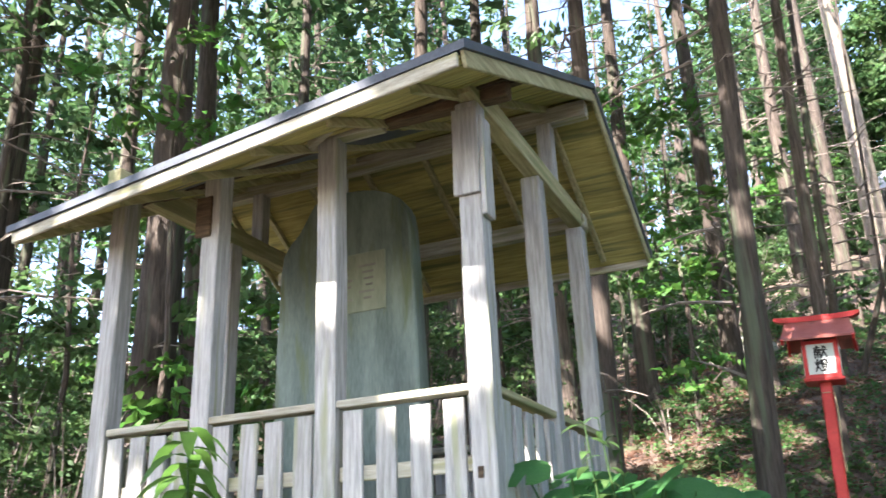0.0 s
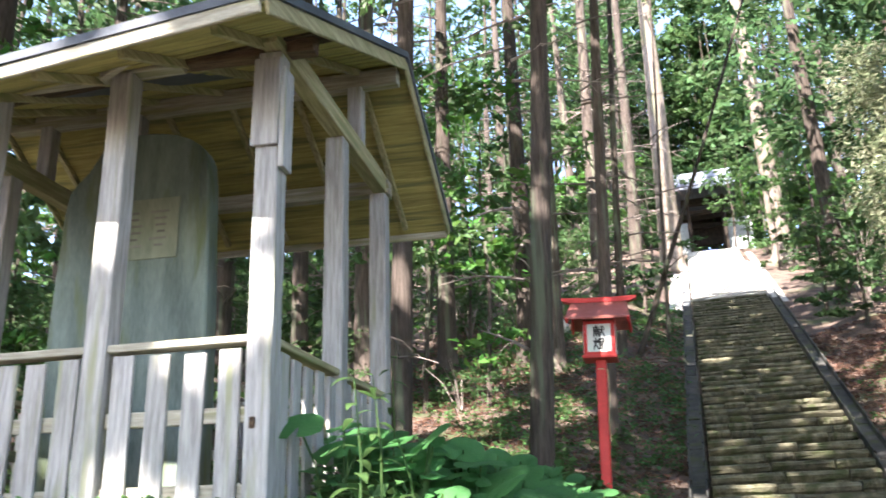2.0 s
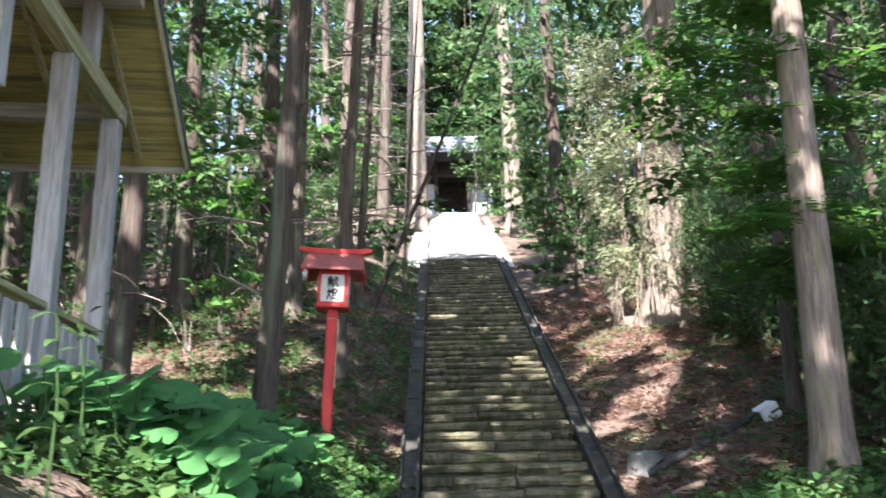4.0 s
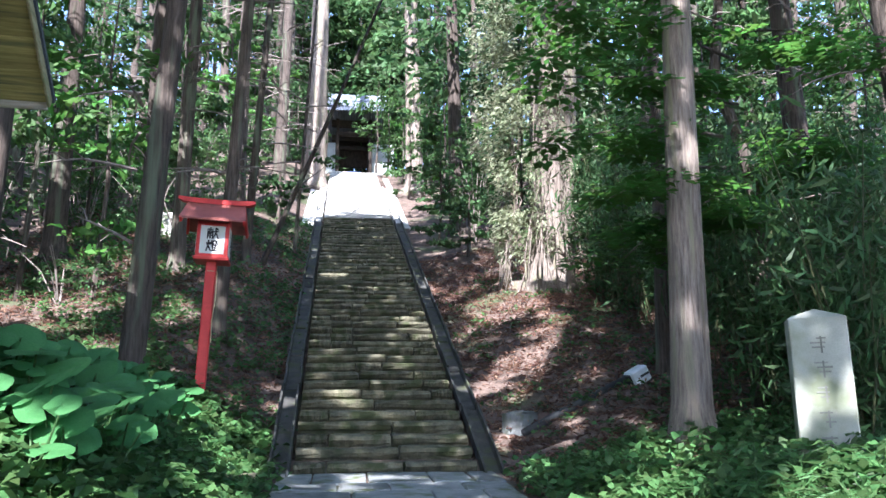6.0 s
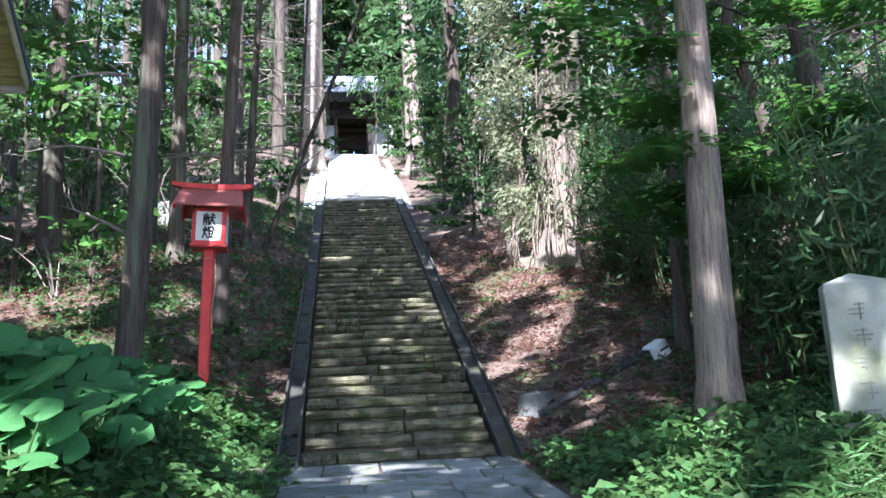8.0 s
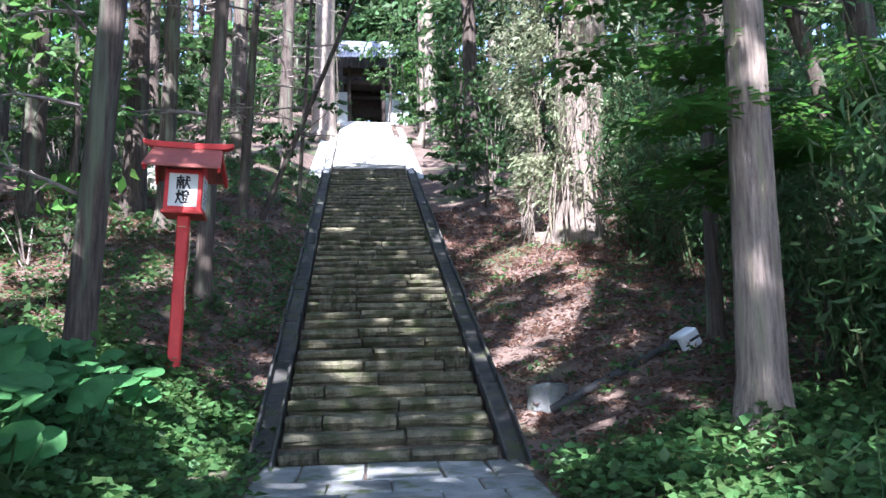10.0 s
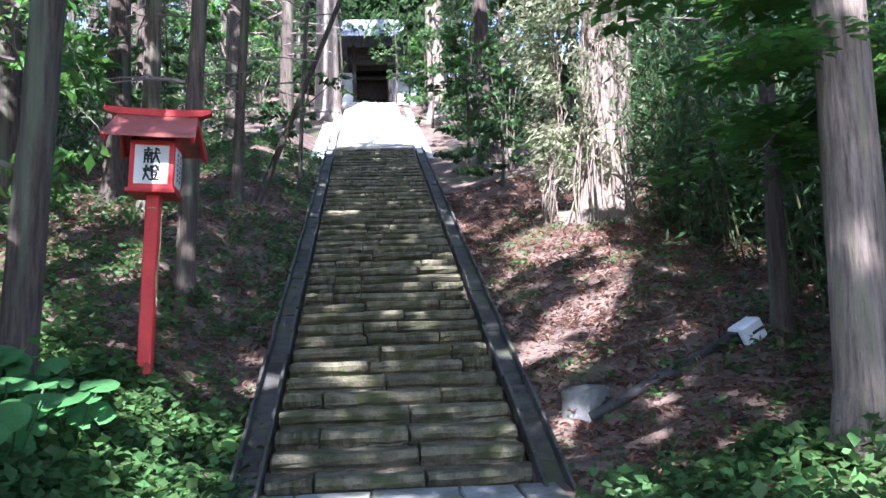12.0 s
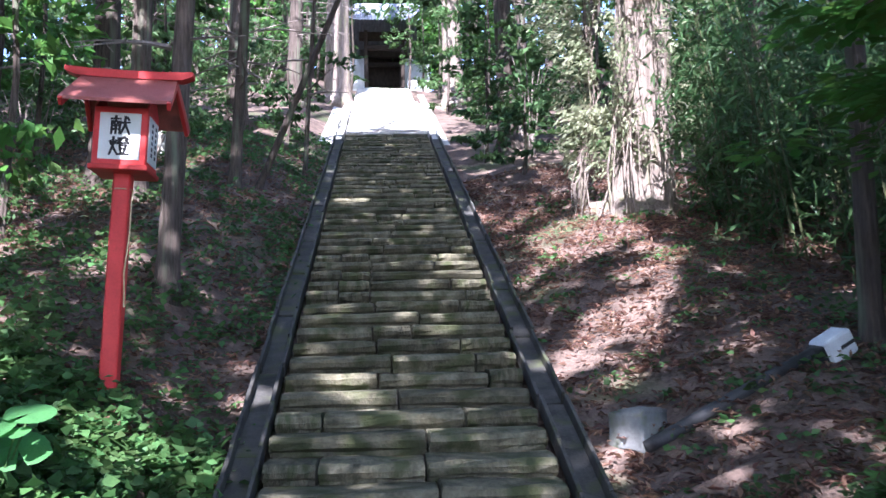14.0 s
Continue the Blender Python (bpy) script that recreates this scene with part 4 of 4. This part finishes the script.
def ground_cover(name, label, area, count, size, material, lift=0.1, aspect=0.6, seed=0, flat=0.55, category="plants", tall=0.12, thin=-0.18):
    g = np.random.default_rng(seed)
    x0, x1, y0, y1 = area
    tuft = max(count // 9, 1)
    P = np.stack([g.uniform(x0, x1, tuft), g.uniform(y0, y1, tuft)], 1)
    keep = np.array([not (-1.25 < x < 1.28 and y > -3.2) and noise.noise((x * 0.7, y * 0.7, seed)) > thin for x, y in P])
    P = P[keep]
    z = np.array([land(x, y) for x, y in P])
    rep = np.repeat(np.arange(len(P)), 9)
    hgt = np.repeat(g.uniform(0.3, 1.0, len(P)), 9)
    Q = np.column_stack([P[rep], z[rep]]) + np.column_stack([g.normal(size=(len(rep), 2)) * size * 1.1, lift * 0.2 + hgt * g.uniform(0, tall, len(rep))])
    A = np.column_stack([g.normal(size=(len(rep), 2)), g.normal(size=len(rep)) * 0.35])
    me = leaf_mesh(name, Q, A, size * g.uniform(0.55, 1.35, len(Q)), aspect, material, g, flat)
    return tagged(new(name, me), label, category, kind="stuff")


ground_cover("ground_plants", "low green herbs beside the paving", (-2.95, -1.15, -5.2, 0.9), 20000, 0.1, HERB, 0.1, 0.72, 1, tall=0.2, thin=-0.6)
ground_cover("ground_plants", "low green herbs round the pillar", (1.15, 4.6, -7.5, -0.75), 21000, 0.095, HERB, 0.1, 0.72, 2, tall=0.28, thin=-0.4)
ground_cover("ground_plants", "sparse green seedlings on the bank", (1.25, 4.6, -0.9, 8), 3800, 0.07, HERB, 0.06, 0.7, 3, tall=0.12)
ground_cover("ground_plants", "sparse green seedlings on the slope", (-6, -1.2, 0.7, 14), 20000, 0.08, HERB, 0.06, 0.7, 4, tall=0.22)
ground_cover("ground_plants", "green undergrowth below the trees", (-20, -6, -6, 24), 16000, 0.15, BROAD, 0.1, 0.6, 5, tall=0.5)
ground_cover("ground_plants", "green undergrowth in front of the pavilion", (-7, -2.6, -6.4, -5.4), 3500, 0.07, HERB, 0.1, 0.6, 6, tall=0.1)
ground_cover("ground_plants", "green undergrowth behind the pavilion", (-8, -2.6, -3.0, 1.5), 9000, 0.11, BROAD, 0.1, 0.6, 7, tall=0.5)
ground_cover("grass_tufts", "long grass blades by the pillar", (1.7, 3.4, -5.6, -3.9), 2600, 0.22, HERB, 0.1, 0.07, 8, flat=0.1, tall=0.25)
ground_cover("fallen_leaves", "reddish fallen cedar twigs and leaves", (1.25, 6, -2, 10), 42000, 0.085, LITTER, 0.01, 0.35, 9, flat=0.8, tall=0.03, category="litter", thin=-0.5)
ground_cover("fallen_leaves", "reddish fallen cedar twigs and leaves", (-7, -1.2, 0.4, 12), 36000, 0.08, LITTER, 0.01, 0.35, 10, flat=0.8, tall=0.03, category="litter", thin=-0.5)
ground_cover("fallen_leaves", "brown fallen leaves on the path", (-3, 3, -10, -2.5), 2500, 0.05, LITTER, 0.0, 0.5, 11, flat=0.9, tall=0.01, category="litter", thin=-0.5)


# ---- butterbur: large round leaves on stalks ----
def round_leaf(seed):
    rr = random.Random(seed)
    bm = bmesh.new()
    c = bm.verts.new((0, 0, 0))
    rings = []
    for f, dz in ((0.45, 0.02), (0.8, 0.025), (1.0, -0.01)):
        ring = []
        for k in range(19):
            a = math.radians(-78 + 0) + (2 * math.pi - math.radians(24)) * k / 18
            r = f * (1 + 0.05 * math.sin(a * 5 + seed) + rr.uniform(-0.02, 0.02)) * (0.8 if k in (0, 18) and f == 1.0 else 1)
            ring.append(bm.verts.new((math.cos(a) * r, math.sin(a) * r, dz + 0.05 * f * math.sin(a * 3 + seed) + rr.uniform(-0.01, 0.01))))
        rings.append(ring)
    for k in range(18):
        bm.faces.new((c, rings[0][k], rings[0][k + 1]))
        for r0, r1 in zip(rings, rings[1:]):
            bm.faces.new((r0[k], r1[k], r1[k + 1], r0[k + 1]))
    return mesh_of("leaf", bm, BUTTERBUR, True)


ROUND = [round_leaf(k) for k in range(5)]


def butterbur():
    rr = random.Random(9)
    n = 0
    for _ in range(600):
        x, y = rr.uniform(-4.1, -2.0), rr.uniform(-5.0, -0.7)
        if x < -3.1 and -6.0 < y < -2.9 or x > -2.1 and y > -2.2:
            continue
        if abs(x + 2.68) < 0.25 and abs(y + 0.56) < 0.3:
            continue
        z = land(x, y, False)
        root = thing("butterbur_plant", pose(x, y, z - 0.02), "butterbur with large round green leaves on tall stalks", "plant", "butterbur patch")
        for j in range(3):
            h = rr.uniform(0.2, 0.5)
            e = Vector((rr.uniform(-0.18, 0.18), rr.uniform(-0.18, 0.18), h))
            part("stalk", tube([(0, 0, -0.02), e * 0.5 + Vector((0.02, 0, 0.03)), e], [0.009, 0.007, 0.006], 5), HERB, root)
            s = rr.choice((0.075, 0.1, 0.12, 0.155)) * rr.uniform(0.9, 1.1)
            part("leaf", ROUND[rr.randrange(5)], BUTTERBUR, root, at=pose(e.x, e.y, e.z, rr.uniform(8, 42), rr.uniform(-22, 22), rr.uniform(-40, 50)) @ Matrix.Diagonal((s, s, s, 1)))
        n += 1
        if n >= 175:
            break


butterbur()


def leafy_stalk(x, y, h, n, size, material, label, seed, droop=0.3, base=None, name="tall_herb"):
    """An upright stem with alternate pointed leaves."""
    rr = random.Random(seed)
    z = land(x, y, False) if base is None else base
    root = thing(name, pose(x, y, z - 0.02), label, "plant")
    top = Vector((rr.uniform(-0.06, 0.06), rr.uniform(-0.06, 0.06), h))
    part("stem", tube([(0, 0, -0.02), top * 0.5 + Vector((0.02, 0.01, 0)), top], [0.008, 0.006, 0.003], 6), HERB, root)
    for k in range(n):
        f = 0.35 + 0.65 * k / max(n - 1, 1)
        p = top * f
        a = k * 2.4 + seed
        L = size * (1.15 - 0.4 * f)
        bm = bmesh.new()
        rows = []
        for i in range(6):
            t = i / 5
            w = 0.22 * math.sin(math.pi * (0.08 + 0.9 * t)) ** 0.9
            zz = 0.35 * t - (0.35 + droop) * t * t
            rows.append([bm.verts.new((t, -w, zz + 0.05 * w)), bm.verts.new((t, 0, zz)), bm.verts.new((t, w, zz + 0.05 * w))])
        for r0, r1 in zip(rows, rows[1:]):
            bm.faces.new((r0[0], r0[1], r1[1], r1[0]))
            bm.faces.new((r0[1], r0[2], r1[2], r1[1]))
        part("leaf", bm, material, root, smooth=True, at=pose(p.x, p.y, p.z, 0, 0, math.degrees(a)) @ Matrix.Diagonal((L, L * 0.8, L, 1)))
    return root


leafy_stalk(-3.72, -7.0, 0.76, 18, 0.26, MAPLE, "tall herb with drooping narrow light green leaves", 1, 0.6)
leafy_stalk(-3.95, -6.85, 0.7, 16, 0.22, MAPLE, "tall herb with drooping narrow light green leaves", 2, 0.6)
leafy_stalk(-2.45, -5.75, 0.78, 9, 0.16, HERB, "broad-leaved weed before the picket fence", 3)
leafy_stalk(-2.6, -5.1, 0.8, 9, 0.15, HERB, "broad-leaved weed before the picket fence", 4)
leafy_stalk(-2.75, -4.6, 0.95, 9, 0.13, HERB, "broad-leaved weed before the picket fence", 5)
leafy_stalk(2.2, -4.0, 0.7, 9, 0.16, HERB, "upright weed with heart-shaped leaves by the pillar", 6)
leafy_stalk(2.35, -2.9, 0.5, 7, 0.15, HERB, "upright weed with heart-shaped leaves by the pillar", 7)
for k in range(16):
    leafy_stalk(random.uniform(-4.6, -3.0), random.uniform(-1.4, 1.2), random.uniform(0.4, 0.8), 8, 0.16, HERB, "leafy weed below the cedar", 20 + k)


# ---- maple bough over the bank ----
def maple():
    x, y = 4.3, -0.2
    z0 = land(x, y, False)
    root = thing("maple_tree", pose(x, y, z0 - 0.05), "maple with curving trunk and bright layered leaves", "tree")
    trunk = [Vector(p) for p in ((0, 0, -0.2), (0.05, 0, 1.2), (0.25, 0.1, 2.2), (0.1, 0.1, 3.2), (-0.25, 0.05, 4.2), (-0.1, 0, 5.5), (0.3, 0, 7.5))]
    part("trunk", tube(trunk, [0.11, 0.09, 0.085, 0.08, 0.07, 0.055, 0.03], 10, rough=0.04), BARK, root, smooth=True)
    g = np.random.default_rng(14)
    rr = random.Random(14)
    bm = bmesh.new()
    P, A = [], []
    limbs = [((-0.2, 0.05, 3.4), (-2.7, -1.4, 3.3)), ((-0.2, 0.05, 3.0), (-2.2, -1.5, 2.7)), ((-0.1, 0.05, 2.8), (-1.9, -1.0, 2.2)), ((0, 0, 3.8), (-2.9, -1.6, 3.9)),
             ((0.2, 0.1, 2.6), (-1.6, -1.2, 2.45)), ((0, 0, 4.4), (-2.8, -1.6, 4.6)), ((0.1, 0, 4.8), (0.8, -1.3, 4.4)), ((0.1, 0, 3.3), (0.9, -0.7, 3.4)), ((0, 0, 5.2), (-1.9, -1.4, 5.4)), ((0.2, 0.1, 2.9), (1.2, 0.3, 3.3))]
    for a, e in limbs:
        a, e = Vector(a), Vector(e) - Vector((0, 0, 0.55))
        mid = a.lerp(e, 0.5) + Vector((0, 0, 0.18))
        tube([a, mid, e], [0.025, 0.016, 0.005], 6, bm)
        for s in range(20):
            t = rr.uniform(0.25, 1.0)
            c = a.lerp(e, t) + Vector((rr.uniform(-0.45, 0.45), rr.uniform(-0.45, 0.45), rr.uniform(-0.06, 0.1)))
            m = 50
            ang = g.uniform(0, 6.28, m)
            r = 0.36 * np.sqrt(g.random(m))
            P.append(np.array(c) + np.stack([np.cos(ang) * r, np.sin(ang) * r, g.normal(size=m) * 0.025 - 0.15 * r], 1))
            A.append(np.stack([np.cos(ang), np.sin(ang), g.normal(size=m) * 0.15 - 0.15], 1))
    part("limb_cluster", bm, BARK, root, smooth=True)
    P, A = np.concatenate(P), np.concatenate(A)
    part("crown", leaf_mesh("crown", P, A, g.uniform(0.08, 0.15, len(P)), 0.6, MAPLE, g, 0.85, 0.05), MAPLE, root)


maple()


# ---- steps, gutters and paving ----
def stone_block(seed, material=STONE):
    """A worn block of unit length along x, nose towards -y, top at z = 0."""
    rr = random.Random(seed)
    prof = [(0.065, -RISE - 0.02), (0.05, -0.112), (0.004, -0.092), (-0.016, -0.05), (0.002, -0.016), (0.028, -0.002), (0.16, 0.004), (TREAD + 0.03, 0.0), (TREAD + 0.03, -RISE - 0.02)]
    bm = bmesh.new()
    rows = []
    xs = [-0.5, -0.485, -0.25, 0.0, 0.25, 0.485, 0.5]
    for i, x in enumerate(xs):
        end = 0.012 if i in (0, 6) else 0.0
        rows.append([bm.verts.new((x, y + end + rr.uniform(-0.014, 0.012), z - end * 0.8 + rr.uniform(-0.01, 0.008))) for y, z in prof])
    n = len(prof)
    for r0, r1 in zip(rows, rows[1:]):
        for k in range(n):
            bm.faces.new((r0[k], r0[(k + 1) % n], r1[(k + 1) % n], r1[k]))
    bm.faces.new(rows[0][::-1])
    bm.faces.new(rows[-1])
    bmesh.ops.recalc_face_normals(bm, faces=bm.faces)
    return mesh_of("step_stone", bm, material)


def stairs():
    root = thing("stone_steps", pose(0, 0, 0), "long flight of worn mossy stone steps", "stairs", kind="structure")
    blocks = [stone_block(k) for k in range(9)]
    # blocks of the upper flight, coloured as sunlit
    pale = [stone_block(k, STONE_SUNLIT) for k in range(20, 26)]
    rr = random.Random(6)
    for i in range(STEPS):
        y, z = (i - 1) * TREAD, i * RISE
        cuts = [-0.98]
        while cuts[-1] < 0.98:
            cuts.append(cuts[-1] + rr.choice((0.35, 0.7, 0.9, 1.1)) * rr.uniform(0.9, 1.1))
        cuts[-1] = 0.98
        if cuts[-1] - cuts[-2] < 0.25 and len(cuts) > 2:
            cuts.pop(-2)
        for a, b in zip(cuts, cuts[1:]):
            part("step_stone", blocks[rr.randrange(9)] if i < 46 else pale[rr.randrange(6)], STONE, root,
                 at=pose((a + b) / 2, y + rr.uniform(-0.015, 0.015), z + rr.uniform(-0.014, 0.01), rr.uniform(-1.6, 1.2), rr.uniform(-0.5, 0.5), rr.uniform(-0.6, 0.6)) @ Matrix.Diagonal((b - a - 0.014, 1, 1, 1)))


stairs()


def gutters():
    slope = math.degrees(math.atan2(RISE, TREAD))
    L = math.hypot(RISE, TREAD) * 2
    seg = bmesh.new()
    box((0.2, L - 0.008, 0.04), (0, L / 2, -0.075), 0.004, seg)
    box((0.03, L - 0.008, 0.13), (-0.1, L / 2, -0.03), 0.005, seg)
    box((0.03, L - 0.008, 0.13), (0.1, L / 2, -0.03), 0.005, seg)
    me = mesh_of("gutter_segment", seg, GUTTER)
    # upper segments repeat the channel with sunlight put into the colour
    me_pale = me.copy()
    me_pale.materials[0] = STONE_SUNLIT
    rr = random.Random(2)
    for x, what in ((-1.13, "left_gutter"), (1.14, "right_gutter")):
        root = thing("gutter", pose(x, 0, 0), "dark concrete drain channel along the steps", "gutter", "drains beside the steps", kind="structure")
        for k in range(-1, 33):
            y = k * 2 * TREAD
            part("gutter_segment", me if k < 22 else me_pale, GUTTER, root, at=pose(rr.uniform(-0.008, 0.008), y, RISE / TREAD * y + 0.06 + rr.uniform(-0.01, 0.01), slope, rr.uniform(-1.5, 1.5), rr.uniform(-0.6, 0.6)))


gutters()


def paving():
    root = thing("stone_paving", pose(0, 0, 0), "worn grey paving slabs before the steps", "paving", kind="structure")
    rr = random.Random(15)
    y = -TREAD - 0.02
    while y > -9.5:
        d = rr.uniform(0.42, 0.72)
        x = -1.12
        while x < 1.1:
            w = min(rr.uniform(0.35, 0.75), 1.14 - x)
            if 1.14 - x - w < 0.2:
                w = 1.14 - x
            bm = box((w - 0.018, d - 0.018, 0.1), (0, 0, -0.05), 0.012)
            for v in bm.verts:
                v.co += Vector((rr.uniform(-0.01, 0.01), rr.uniform(-0.01, 0.01), rr.uniform(-0.005, 0.005)))
            cy = y - d / 2
            part("paving_slab", bm, FLAG, root, at=pose(x + w / 2, cy, centre_line(cy) + 0.03 + rr.uniform(-0.008, 0.008), 4.3 + rr.uniform(-0.8, 0.8), rr.uniform(-0.8, 0.8), rr.uniform(-1, 1)))
            x += w
        y -= d


paving()


def sunlit_strip(x0, x1):
    """Pale strip beside the upper flight, laid over the slope; sunlight put into its colour."""
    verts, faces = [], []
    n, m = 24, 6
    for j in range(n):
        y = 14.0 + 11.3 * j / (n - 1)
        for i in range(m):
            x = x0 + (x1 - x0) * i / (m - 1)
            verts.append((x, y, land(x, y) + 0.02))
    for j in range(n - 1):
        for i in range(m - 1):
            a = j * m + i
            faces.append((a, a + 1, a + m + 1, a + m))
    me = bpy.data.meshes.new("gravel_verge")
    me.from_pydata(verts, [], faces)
    me.materials.append(STONE_SUNLIT)
    tagged(new("gravel_verge", me), "pale verge of the upper steps, coloured as sunlit ground", "gravel", kind="structure")


sunlit_strip(-1.6, -1.25)
sunlit_strip(1.27, 1.5)
